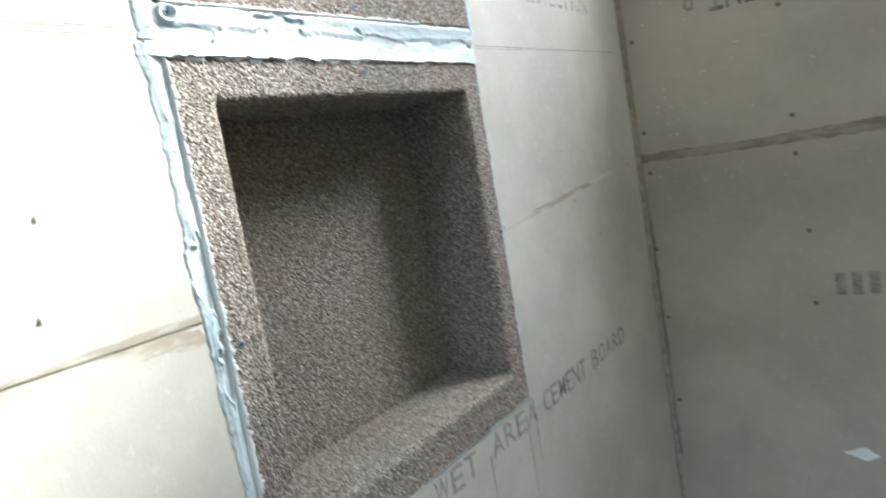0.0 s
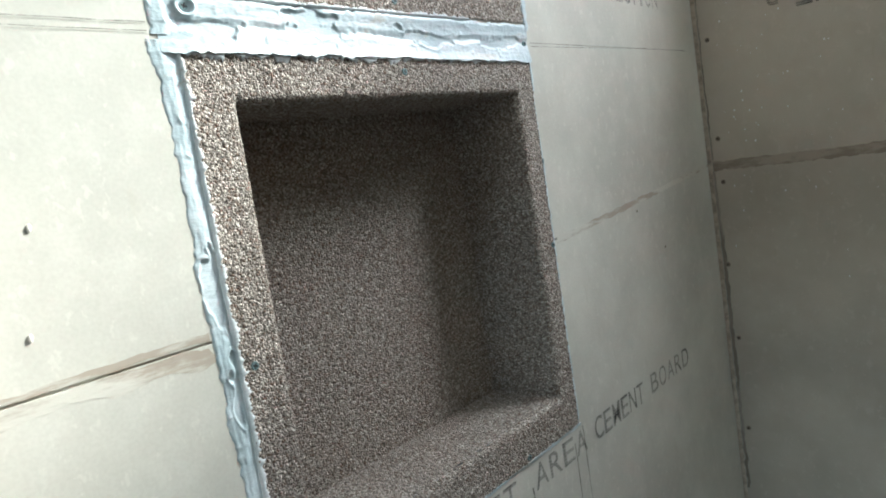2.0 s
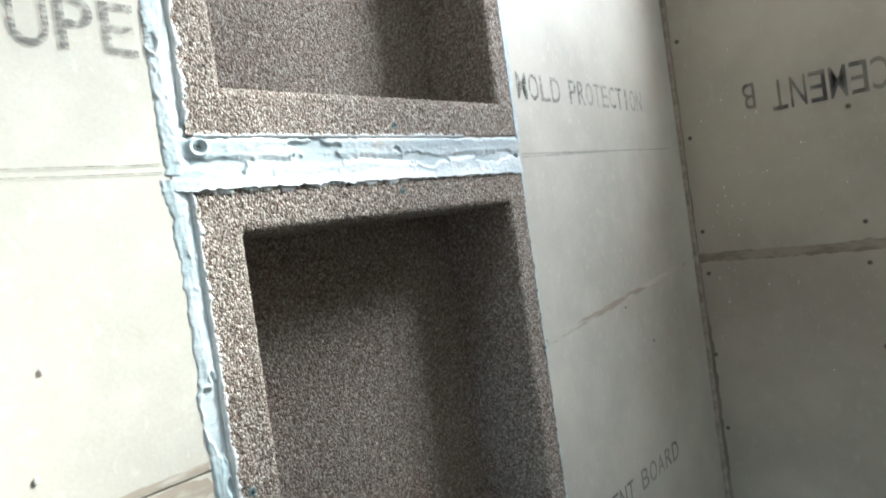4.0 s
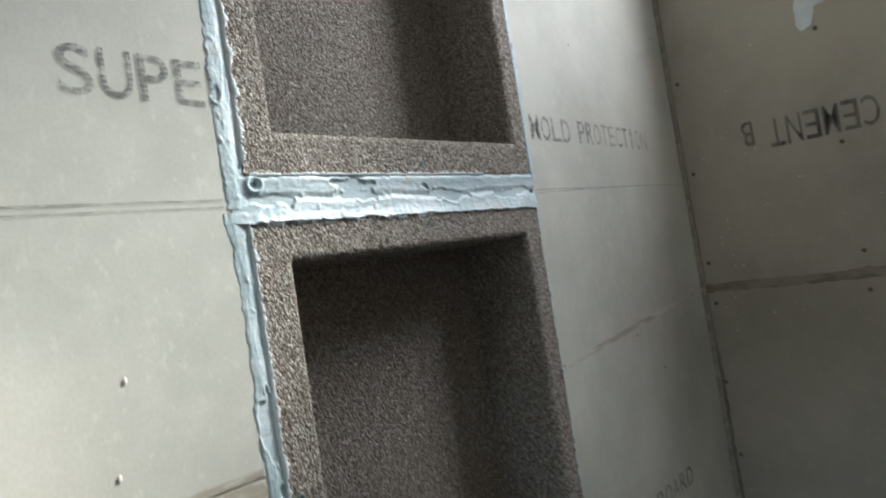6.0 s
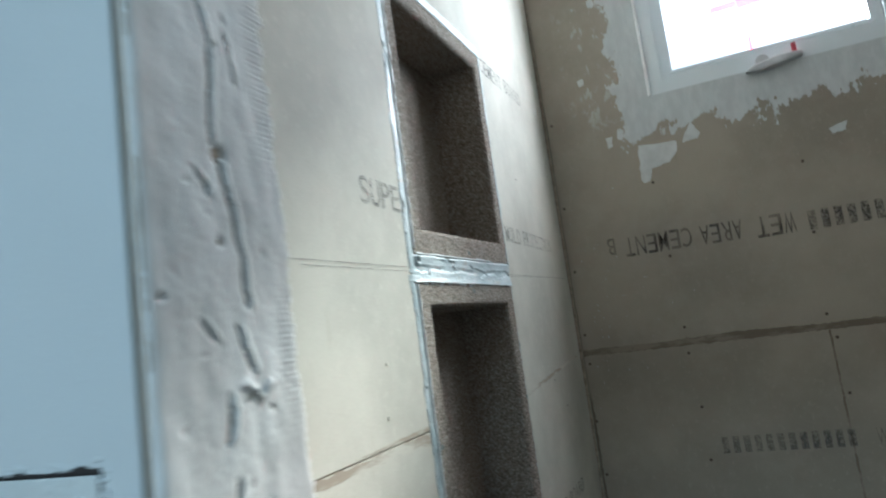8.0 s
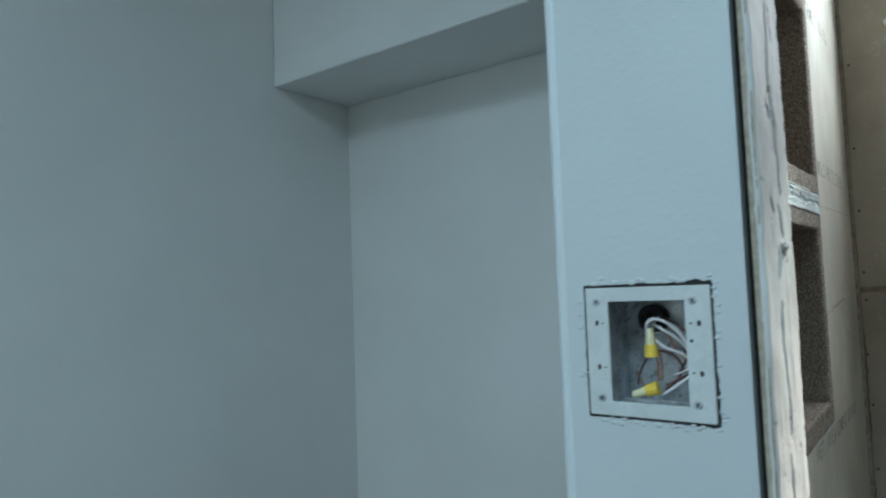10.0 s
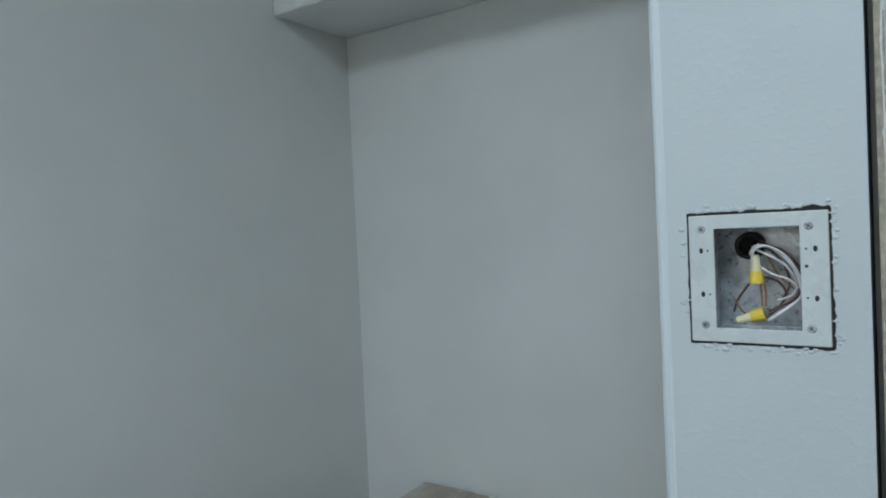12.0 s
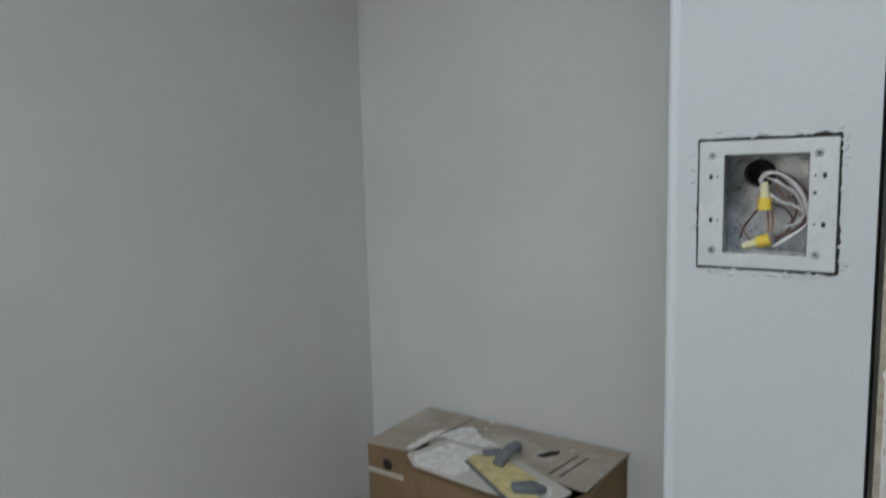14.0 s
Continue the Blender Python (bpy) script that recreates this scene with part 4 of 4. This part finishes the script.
solid("compound_spatter", spatter, M_SKIMFILM, "fine spatter of dried compound on the cement board", "spatter", "stuff")
for y, z0, z1, seed in ((0.6445, 1.03, 1.128, 3), (0.664, 1.05, 1.14, 5), (0.560, 1.07, 1.118, 7)):
    run = bmesh.new()
    last = None
    for i in range(25):
        z = z1 + (z0 - z1) * i / 24
        y2 = y + 0.0006 * noise.noise((z * 60, seed, 0))
        w = 0.0009 * (1.1 - 0.7 * i / 24)
        pair = [run.verts.new((WX + 0.0006, y2 - w, z)), run.verts.new((WX + 0.0006, y2 + w, z))]
        if last:
            run.faces.new((last[0], last[1], pair[1], pair[0]))
        last = pair
    part("ink_run", run, M_PENCIL, wall_niche, "thin dark run below the lettering")


# ---- the shower window ----
window = thing("window_1", (0.22, WY, GZ0), "white vinyl crank window with a red sticker on its pane", "window", kind="structure")


def ring(x0, x1, z0, z1, w, y0, y1, bevel=0.002):
    bm = bmesh.new()
    outer = [(x0, z0), (x1, z0), (x1, z1), (x0, z1)]
    inner = [(x0 + w, z0 + w), (x1 - w, z0 + w), (x1 - w, z1 - w), (x0 + w, z1 - w)]
    for k in range(4):
        j = (k + 1) % 4
        prism([outer[k], outer[j], inner[j], inner[k]], "y", y0, y1, bm)
    bmesh.ops.remove_doubles(bm, verts=bm.verts, dist=1e-5)
    return bm


part("window_frame", ring(GX0 + 0.001, GX1 - 0.001, GZ0 + 0.001, GZ1 - 0.001, 0.030, WY + 0.004, WY + 0.075), M_VINYL, window)
sash = part("sash", ring(GX0 + 0.030, GX1 - 0.030, GZ0 + 0.030, GZ1 - 0.030, 0.022, WY + 0.020, WY + 0.060), M_VINYL, window)
part("glazing_bead", ring(GX0 + 0.050, GX1 - 0.050, GZ0 + 0.045, GZ1 - 0.050, 0.007, WY + 0.016, WY + 0.024), M_VINYL, sash)
pane = part("pane", box(GX0 + 0.050, GX1 - 0.050, WY + 0.030, WY + 0.034, GZ0 + 0.046, GZ1 - 0.046), M_GLASS, window, "clear glass pane")
pane.visible_shadow = False
part("caulk_bead", box(GX0 - 0.005, GX0 + 0.002, WY - 0.003, WY + 0.004, GZ0, GZ1, 0.0015), M_WHITE, window, "white caulk bead")
crank = bmesh.new()
disc((0.205, WY + 0.004, GZ0 + 0.012), (0, -1, 0), 0.014, 0.012, 16, crank)
join(crank, prism([(0.166, 1.936), (0.190, 1.950), (0.240, 1.958), (0.282, 1.956), (0.284, 1.946), (0.255, 1.940), (0.200, 1.931)], "y", WY - 0.016, WY + 0.003, bevel=0.004))
crank_part = part("crank_handle", crank, M_CRANK, window, "folded grey crank handle")
part("knob", disc((0.268, WY - 0.010, 1.955), (0, 0, 1), 0.005, 0.020, 12), M_RED, crank_part, "red knob")
part("sticker", prism([(0.125, 2.104), (0.180, 2.104), (0.180, 2.120), (0.125, 2.118)], "y", WY + 0.0285, WY + 0.0295), M_FILM, window, "red tail of the sticker")
# printed film: red round four clear bars
part("sticker", prism([(0.1805, 2.098), (0.302, 2.104), (0.302, 2.131), (0.1805, 2.126)], "y", WY + 0.0285, WY + 0.0295), M_FILM, window, "red maker's sticker with pale bars")
part("sticker", prism([(0.1805, 2.1665), (0.302, 2.1715), (0.302, 2.215), (0.1805, 2.205)], "y", WY + 0.0285, WY + 0.0295), M_FILM, window)
for a, b in ((0.1805, 0.190), (0.212, 0.222), (0.245, 0.256), (0.290, 0.302)):
    part("sticker", prism([(a, 2.1264), (b, 2.1266), (b, 2.1662), (a, 2.1660)], "y", WY + 0.0285, WY + 0.0295), M_FILM, window)
for a, b in ((0.1902, 0.2118), (0.2222, 0.2448), (0.2562, 0.2898)):
    part("printed_bar", prism([(a, 2.1314), (b, 2.1314), (b, 2.1658), (a, 2.1658)], "y", WY + 0.0285, WY + 0.0295), M_FILM_CLEAR, window, "pale printed bar")
part("sticker", prism([(0.189, 1.992), (0.196, 1.992), (0.194, 2.045), (0.191, 2.045)], "y", WY + 0.0285, WY + 0.0295), M_FILM, window, "thin red tag")


# ---- switch box in the end of the partition ----
PLX0, PLX1, PLZ0, PLZ1 = -0.3605, -0.2500, 1.2960, 1.4090
OX0, OX1, OZ0, OZ1 = -0.3390, -0.2715, 1.3085, 1.3965
switch = thing("switch_box", ((PLX0 + PLX1) / 2, PY, PLZ0), "open two-gang metal switch box with ivory cover ring and loose wires", "switch box")
ring_y = PY - 0.0008
cover = holed(PLX0, PLX1, PLZ0, PLZ1, OX0, OX1, OZ0, OZ1, ring_y, ring_y + 0.004)
bmesh.ops.bevel(cover, geom=cover.edges[:], offset=0.0008, segments=2, affect="EDGES", profile=0.5)
plate = part("cover_ring", cover, M_PLATE, switch, "ivory enamelled cover ring")
steel = box(OX0 - 0.010, OX1 + 0.010, ring_y + 0.004, ring_y + 0.064, OZ0 - 0.008, OZ1 + 0.008)
bmesh.ops.delete(steel, geom=[f for f in steel.faces if f.calc_center_median().y < ring_y + 0.01], context="FACES")
bmesh.ops.solidify(steel, geom=steel.faces[:], thickness=0.0016)
part("steel_box", steel, M_ZINC, switch, "galvanised steel box")
part("raised_lip", box(OX0, OX1, ring_y + 0.004, ring_y + 0.018, OZ1, OZ1 + 0.0012), M_ZINC, switch, "bent steel lip")
part("raised_lip", box(OX0 + 0.006, OX1 - 0.002, ring_y + 0.010, ring_y + 0.014, OZ0 - 0.001, OZ0 + 0.0018), M_ZINC, switch, "bent steel lip")
grommet = bmesh.new()
bmesh.ops.create_cone(grommet, cap_ends=False, segments=28, radius1=0.0135, radius2=0.0125, depth=0.014, matrix=Matrix.Translation((-0.3190, ring_y + 0.056, 1.3790)) @ Matrix.Rotation(radians(90), 4, "X"))
bmesh.ops.solidify(grommet, geom=grommet.faces[:], thickness=0.004)
part("cable_bushing", grommet, M_RUBBER, switch, "black cable bushing", smooth=True)
part("knockout", disc((-0.3190, ring_y + 0.0615, 1.3790), (0, -1, 0), 0.0105, 0.0008, 24), M_BLACK, switch, "dark knockout hole")
for x, z in ((-0.3495, 1.3965), (-0.2645, 1.3965), (-0.2645, 1.3105), (-0.3485, 1.3110)):
    head = part("screw", disc((x, ring_y, z), (0, -1, 0), 0.0036, 0.0009, 18, top=0.0026), M_ZINC, plate, "steel Phillips screw")
    cut = bmesh.new()
    box(x - 0.0022, x + 0.0022, ring_y - 0.00115, ring_y - 0.0008, z - 0.0004, z + 0.0004, bm=cut)
    box(x - 0.0004, x + 0.0004, ring_y - 0.0012, ring_y - 0.0008, z - 0.0022, z + 0.0022, bm=cut)
    for v in cut.verts:
        v.co = Vector((x, v.co.y, z)) + Matrix.Rotation(radians(35), 3, "Y") @ (v.co - Vector((x, v.co.y, z)))
    part("screw", cut, M_BLACK, plate, "crossed screw recess")
for x, z, r, tall in ((-0.3500, 1.3775, 0.0017, 1.5), (-0.3445, 1.3773, 0.0009, 1), (-0.3495, 1.3385, 0.0017, 1.5), (-0.3438, 1.3383, 0.0009, 1),
                      (-0.2668, 1.3775, 0.0009, 1), (-0.2600, 1.3775, 0.0017, 1.5), (-0.2668, 1.3630, 0.0014, 1), (-0.2665, 1.3365, 0.0009, 1), (-0.2598, 1.3362, 0.0017, 1.5)):
    hole = disc((x, ring_y + 0.0002, z), (0, -1, 0), r, 0.0004, 14)
    for v in hole.verts:
        v.co.z = z + (v.co.z - z) * tall
    part("slot", hole, M_BLACK, plate, "dark mounting slot")
d0 = ring_y + 0.030
wires = [("white_wire", M_WIRE_W, 0.0012, [(-0.310, d0 + 0.024, 1.382), (-0.314, d0 - 0.004, 1.372), (-0.308, d0 - 0.012, 1.380), (-0.295, d0 - 0.014, 1.378), (-0.281, d0 - 0.010, 1.364), (-0.2745, d0 - 0.006, 1.345), (-0.275, d0 - 0.004, 1.334), (-0.288, d0 - 0.008, 1.323), (-0.300, d0 - 0.012, 1.314)]),
         ("white_wire", M_WIRE_W, 0.0011, [(-0.308, d0 - 0.006, 1.376), (-0.298, d0 - 0.014, 1.372), (-0.285, d0 - 0.008, 1.362), (-0.278, d0 - 0.002, 1.348), (-0.281, d0, 1.336), (-0.294, d0 + 0.004, 1.330)]),
         ("white_wire", M_WIRE_W, 0.0011, [(-0.306, d0 - 0.008, 1.362), (-0.296, d0 - 0.010, 1.355), (-0.284, d0 - 0.006, 1.350), (-0.276, d0, 1.342)]),
         ("brown_wire", M_WIRE_B, 0.0012, [(-0.312, d0 + 0.024, 1.386), (-0.302, d0 + 0.010, 1.380), (-0.286, d0 - 0.002, 1.374), (-0.2745, d0, 1.358), (-0.274, d0 + 0.002, 1.340), (-0.286, d0, 1.326), (-0.294, d0 - 0.004, 1.318)]),
         ("brown_wire", M_WIRE_B, 0.0011, [(-0.309, d0 - 0.006, 1.354), (-0.318, d0, 1.343), (-0.328, d0 + 0.010, 1.330), (-0.333, d0 + 0.016, 1.318)]),
         ("brown_wire", M_WIRE_B, 0.0011, [(-0.305, d0 - 0.004, 1.352), (-0.293, d0, 1.348), (-0.287, d0 + 0.004, 1.337), (-0.292, d0 + 0.004, 1.326), (-0.301, d0, 1.321)]),
         ("copper_wire", M_WIRE_C, 0.0009, [(-0.307, d0 - 0.006, 1.354), (-0.306, d0 - 0.004, 1.340), (-0.305, d0 - 0.006, 1.326)]),
         ("copper_wire", M_WIRE_C, 0.0009, [(-0.304, d0 - 0.006, 1.354), (-0.302, d0 - 0.004, 1.338), (-0.302, d0 - 0.006, 1.326)]),
         ("copper_wire", M_WIRE_C, 0.0008, [(-0.333, d0 + 0.014, 1.332), (-0.325, d0 + 0.006, 1.321), (-0.318, d0, 1.316)]),
         ("brown_wire", M_WIRE_B, 0.0011, [(-0.300, d0 - 0.004, 1.318), (-0.290, d0 - 0.004, 1.326), (-0.278, d0, 1.335), (-0.275, d0 + 0.006, 1.350), (-0.284, d0 + 0.012, 1.358)])]
wires += [("white_wire", M_WIRE_W, 0.0011, [(-0.316, d0 + 0.022, 1.378), (-0.312, d0 - 0.008, 1.364), (-0.309, d0 - 0.016, 1.376), (-0.298, d0 - 0.018, 1.380), (-0.284, d0 - 0.012, 1.370), (-0.2735, d0 - 0.008, 1.350), (-0.2735, d0 - 0.006, 1.336), (-0.284, d0 - 0.010, 1.325), (-0.298, d0 - 0.013, 1.315)]),
          ("brown_wire", M_WIRE_B, 0.0011, [(-0.318, d0 + 0.024, 1.380), (-0.300, d0 + 0.006, 1.376), (-0.288, d0 + 0.004, 1.362), (-0.284, d0 + 0.006, 1.345), (-0.290, d0 + 0.004, 1.332)]),
          ("copper_wire", M_WIRE_C, 0.0008, [(-0.302, d0 + 0.010, 1.370), (-0.292, d0 + 0.006, 1.352), (-0.280, d0 + 0.006, 1.340)])]
for name, material, r, pts in wires:
    part(name, tube(pts, r), material, switch, smooth=True)
for base, tip, c0 in (((-0.3080, d0 - 0.012, 1.347), (-0.3085, d0 - 0.012, 1.372), M_NUT), ((-0.3025, d0 - 0.014, 1.3205), (-0.3245, d0 - 0.016, 1.3135), M_NUT)):
    way = Vector(tip) - Vector(base)
    skirt = disc(base, way, 0.0062, 0.011, 12, top=0.0052)
    nut = part("wire_nut", skirt, c0, switch, "yellow wire connector")
    part("cap", disc(Vector(base) + way.normalized() * 0.0108, way, 0.0044, way.length - 0.0108, 12, top=0.0032), M_NUT2, nut, "cream ribbed cap")
# broken plaster edge and dark saw cut round the cover ring
gap = ring(BX0 - 0.0003, BX1 + 0.0003, BZ0 - 0.0003, BZ1 + 0.0003, 0.003, PY + 0.0004, PY + 0.012)
part("saw_cut", gap, M_BLACK, switch, "dark saw cut round the ring")
chips = bmesh.new()
rng = random.Random(4)
for k in range(90):
    side = rng.choice("tttbbbrrrl")
    t = rng.random()
    out = abs(rng.gauss(0.0022, 0.0014)) + 0.0008
    x, z = {"t": (BX0 + (BX1 - BX0) * t, BZ1 + out), "b": (BX0 + (BX1 - BX0) * t, BZ0 - out),
            "r": (BX1 + out, BZ0 + (BZ1 - BZ0) * t), "l": (BX0 - out, BZ0 + (BZ1 - BZ0) * t)}[side]
    made = bmesh.new()
    bmesh.ops.create_icosphere(made, subdivisions=2, radius=rng.uniform(0.0007, 0.0021))
    for v in made.verts:
        v.co = Vector((x, PY, z)) + Vector((v.co.x * 1.5, v.co.y * 0.35, v.co.z)) * (1 + 0.5 * noise.noise(v.co * 900 + Vector((k, 0, 0))))
    join(chips, made)
tagged(part("broken_edge", chips, M_PAINT, switch, "crumbled painted plaster edge", smooth=True), kind="stuff")


def torn(p, q, wide, seed, inward):
    """A black sliver for the shaded gap along one torn side of the cut-out, uneven on its outer side."""
    p, q = Vector(p), Vector(q)
    n = 60
    way = Vector(inward)
    near, far = [], []
    for i in range(n + 1):
        t = i / n
        at = p.lerp(q, t)
        w = max(0.00015, wide(t) * (0.7 + 0.9 * noise.noise((t * 14, seed, 0)) + 0.6 * noise.noise((t * 45, seed, 1))))
        near.append((at.x + way.x * 0.0006, at.y + way.y * 0.0006))
        far.append((at.x - way.x * w, at.y - way.y * w))
    return prism(near + far[::-1], "y", PY - 0.0003, PY + 0.003)


for p, q, wide, seed, inward in (((BX0, BZ1), (BX1, BZ1), lambda t: 0.0009 + 0.0024 * math.exp(-((t - 0.88) / 0.14) ** 2) + 0.0012 * math.exp(-((t - 0.45) / 0.1) ** 2), 1, (0, -1)),
                                 ((BX1, BZ0), (BX1, BZ1), lambda t: 0.0010 + 0.0012 * math.exp(-((t - 0.15) / 0.2) ** 2), 3, (-1, 0)),
                                 ((BX0, BZ0), (BX1, BZ0), lambda t: 0.0008 + 0.0012 * math.exp(-((t - 0.9) / 0.2) ** 2), 5, (0, 1)),
                                 ((BX0, BZ0), (BX0, BZ1), lambda t: 0.0003 + 0.0006 * math.exp(-((t - 0.4) / 0.2) ** 2), 7, (1, 0))):
    part("torn_edge", torn(p, q, wide, seed, inward), M_BLACK, switch, "torn edge of the cut-out, blackened for its shaded gap")


# ---- the alcove: deck, cardboard box and the float on it ----
DECK = 0.468
solid("alcove_deck", box(AX + 0.001, PX0 - 0.002, 0.02, AY - 0.001, 0.0, DECK, 0.003), M_DECK, "pale primed low deck across the alcove", "deck", "structure")
CT = 0.742
carton = thing("cardboard_box", (-0.97, 0.43, DECK), "worn brown cardboard carton dusted with white plaster powder", "cardboard box")
C0, C1, D0, D1 = -1.243, -0.695, 0.312, 0.572
part("end_panel", box(C0, C0 + 0.004, D0, D1, DECK, CT - 0.001, 0.001), M_CARD, carton)
part("end_panel", box(C1 - 0.004, C1, D0 + 0.05, D1, DECK, CT - 0.004, 0.001), M_CARD, carton)
part("back_panel", box(C0 + 0.004, C1 - 0.004, D1 - 0.004, D1, DECK, CT - 0.001, 0.001), M_CARD, carton)
front = part("front_panel", box(C0 + 0.004, -1.118, D0, D0 + 0.004, DECK, CT - 0.001, 0.001), M_CARD, carton)
part("front_panel", prism([(-1.117, 0.290), (-0.74, 0.262), (-0.74, 0.268), (-1.117, 0.296)], "z", DECK, CT - 0.004), M_CARD, carton)
part("side_flap", prism([(-0.740, 0.262), (-0.697, 0.360), (-0.701, 0.362), (-0.744, 0.266)], "z", DECK, CT - 0.006), M_CARD, carton)
part("hand_hole", disc((-1.182, D0 - 0.0002, 0.700), (0, -1, 0), 0.014, 0.0006, 20), M_BLACK, front, "dark hand hole")
part("tape", box(-1.242, -1.118, D0 - 0.001, D0 - 0.0003, 0.672, 0.684), M_TAPE, front, "strip of pale tape")
lid = bmesh.new()
prism([(-1.245, 0.312), (-1.118, 0.320), (-1.118, 0.400), (-1.10, 0.574), (-1.252, 0.574)], "z", CT - 0.001, CT + 0.003, lid)
part("flap", lid, M_CARD_D, carton, "dusty cardboard flap")
lid = bmesh.new()
prism([(-1.116, 0.385), (-0.702, 0.355), (-0.690, 0.574), (-1.098, 0.574)], "z", CT - 0.003, CT + 0.001, lid)
part("flap", lid, M_CARD_D, carton, "dusty cardboard flap")
sheet = bmesh.new()
prism([(-1.112, 0.300), (-1.066, 0.262), (-0.872, 0.246), (-0.735, 0.252), (-0.722, 0.330), (-0.900, 0.410), (-1.08, 0.415)], "z", CT + 0.0015, CT + 0.0055, sheet)
part("flap", sheet, M_CARD_W, carton, "cardboard flap thick with white powder")
M_POWDER = plain("plaster_powder", (0.80, 0.78, 0.75), 0.95, grain=55, vary=0.16, bump=0.6, spec=0.1)


def drift(points, z, seed, label):
    """A thin ragged drift of powder lying on the carton."""
    ring_pts = []
    for (a, b), (c, d) in zip(points, points[1:] + points[:1]):
        n = max(2, round(math.hypot(c - a, d - b) / 0.003))
        for k in range(n):
            t = k / n
            p, q = a + (c - a) * t, b + (d - b) * t
            ring_pts.append((p + 0.006 * noise.noise((p * 60, q * 60, seed)) + 0.004 * noise.noise((p * 210, q * 210, seed)), q + 0.006 * noise.noise((p * 60, q * 60, seed + 5)) + 0.004 * noise.noise((p * 210, q * 210, seed + 5))))
    part("powder_drift", prism(ring_pts, "z", z, z + 0.0012), M_POWDER, carton, label)


drift([(-1.095, 0.300), (-1.060, 0.270), (-0.960, 0.262), (-0.940, 0.330), (-0.985, 0.350), (-0.975, 0.395), (-1.06, 0.400)], CT + 0.0054, 3, "white plaster powder")
drift([(-0.835, 0.345), (-0.760, 0.325), (-0.745, 0.262), (-0.790, 0.256), (-0.800, 0.300)], CT + 0.0054, 7, "white plaster powder")
drift([(-1.120, 0.430), (-1.060, 0.425), (-0.990, 0.430), (-0.960, 0.455), (-1.020, 0.475), (-1.075, 0.520), (-1.095, 0.500)], CT + 0.0012, 11, "white plaster powder")
drift([(-1.140, 0.330), (-1.122, 0.335), (-1.114, 0.420), (-1.120, 0.470), (-1.140, 0.440)], CT + 0.0030, 15, "white plaster powder")
for x in (-0.800, -0.776):
    part("scored_line", prism([(x, 0.385), (x + 0.004, 0.385), (x + 0.020, 0.500), (x + 0.016, 0.500)], "z", CT + 0.0005, CT + 0.0016), M_BLACK, carton, "dark scored line")
# torn dark slot in the flap
slot = prism([(-0.862, 0.452), (-0.842, 0.492), (-0.826, 0.500), (-0.822, 0.486), (-0.842, 0.452)], "z", CT + 0.001, CT + 0.0022)
part("torn_hole", slot, M_BLACK, carton, "dark torn hole")

hand_float = thing("grout_float", (-0.87, 0.34, CT + 0.0055), "yellow foam grout float with grey rubber grip and caked blocks", "grout float")
base = [(-0.972, 0.338), (-0.945, 0.392), (-0.800, 0.330), (-0.760, 0.262), (-0.815, 0.236)]
part("pad", prism(base, "z", CT + 0.006, CT + 0.016, bevel=0.002), M_YELLOW, hand_float, "worn yellow foam pad")
part("sole", prism([(x * 1.004 - 0.002, y * 1.01 - 0.0090) for x, y in base], "z", CT + 0.0055, CT + 0.0085), M_SLATE, hand_float, "dark grey sole")
part("grip", tube([(-0.893, 0.332, CT + 0.018), (-0.890, 0.352, CT + 0.032), (-0.884, 0.384, CT + 0.040), (-0.880, 0.402, CT + 0.036)], 0.0125, 12), M_SLATE, hand_float, "grey rubber grip", smooth=True)
part("block", prism([(-0.955, 0.372), (-0.925, 0.398), (-0.905, 0.384), (-0.945, 0.358)], "z", CT + 0.016, CT + 0.026, bevel=0.003), M_SLATE, hand_float, "caked grey block")
part("block", prism([(-0.822, 0.262), (-0.790, 0.292), (-0.752, 0.284), (-0.764, 0.262), (-0.806, 0.244)], "z", CT + 0.0155, CT + 0.030, bevel=0.003), M_SLATE, hand_float, "caked grey block")
for x, y, s in ((-1.045, 0.566, 0.006), (-1.035, 0.52, 0.004), (-0.80, 0.512, 0.004), (-0.93, 0.46, 0.003), (-1.00, 0.50, 0.003)):
    crumb = bmesh.new()
    bmesh.ops.create_icosphere(crumb, subdivisions=2, radius=s)
    for v in crumb.verts:
        v.co = Vector((x, y, CT + 0.002 + s * 0.4)) + Vector((v.co.x * 1.4, v.co.y, v.co.z * 0.55)) * (1 + 0.5 * noise.noise(v.co * 400))
    solid("plaster_crumb", crumb, M_CRUMB, "small white crumb of plaster on the carton", "plaster crumb", group="plaster crumbs")
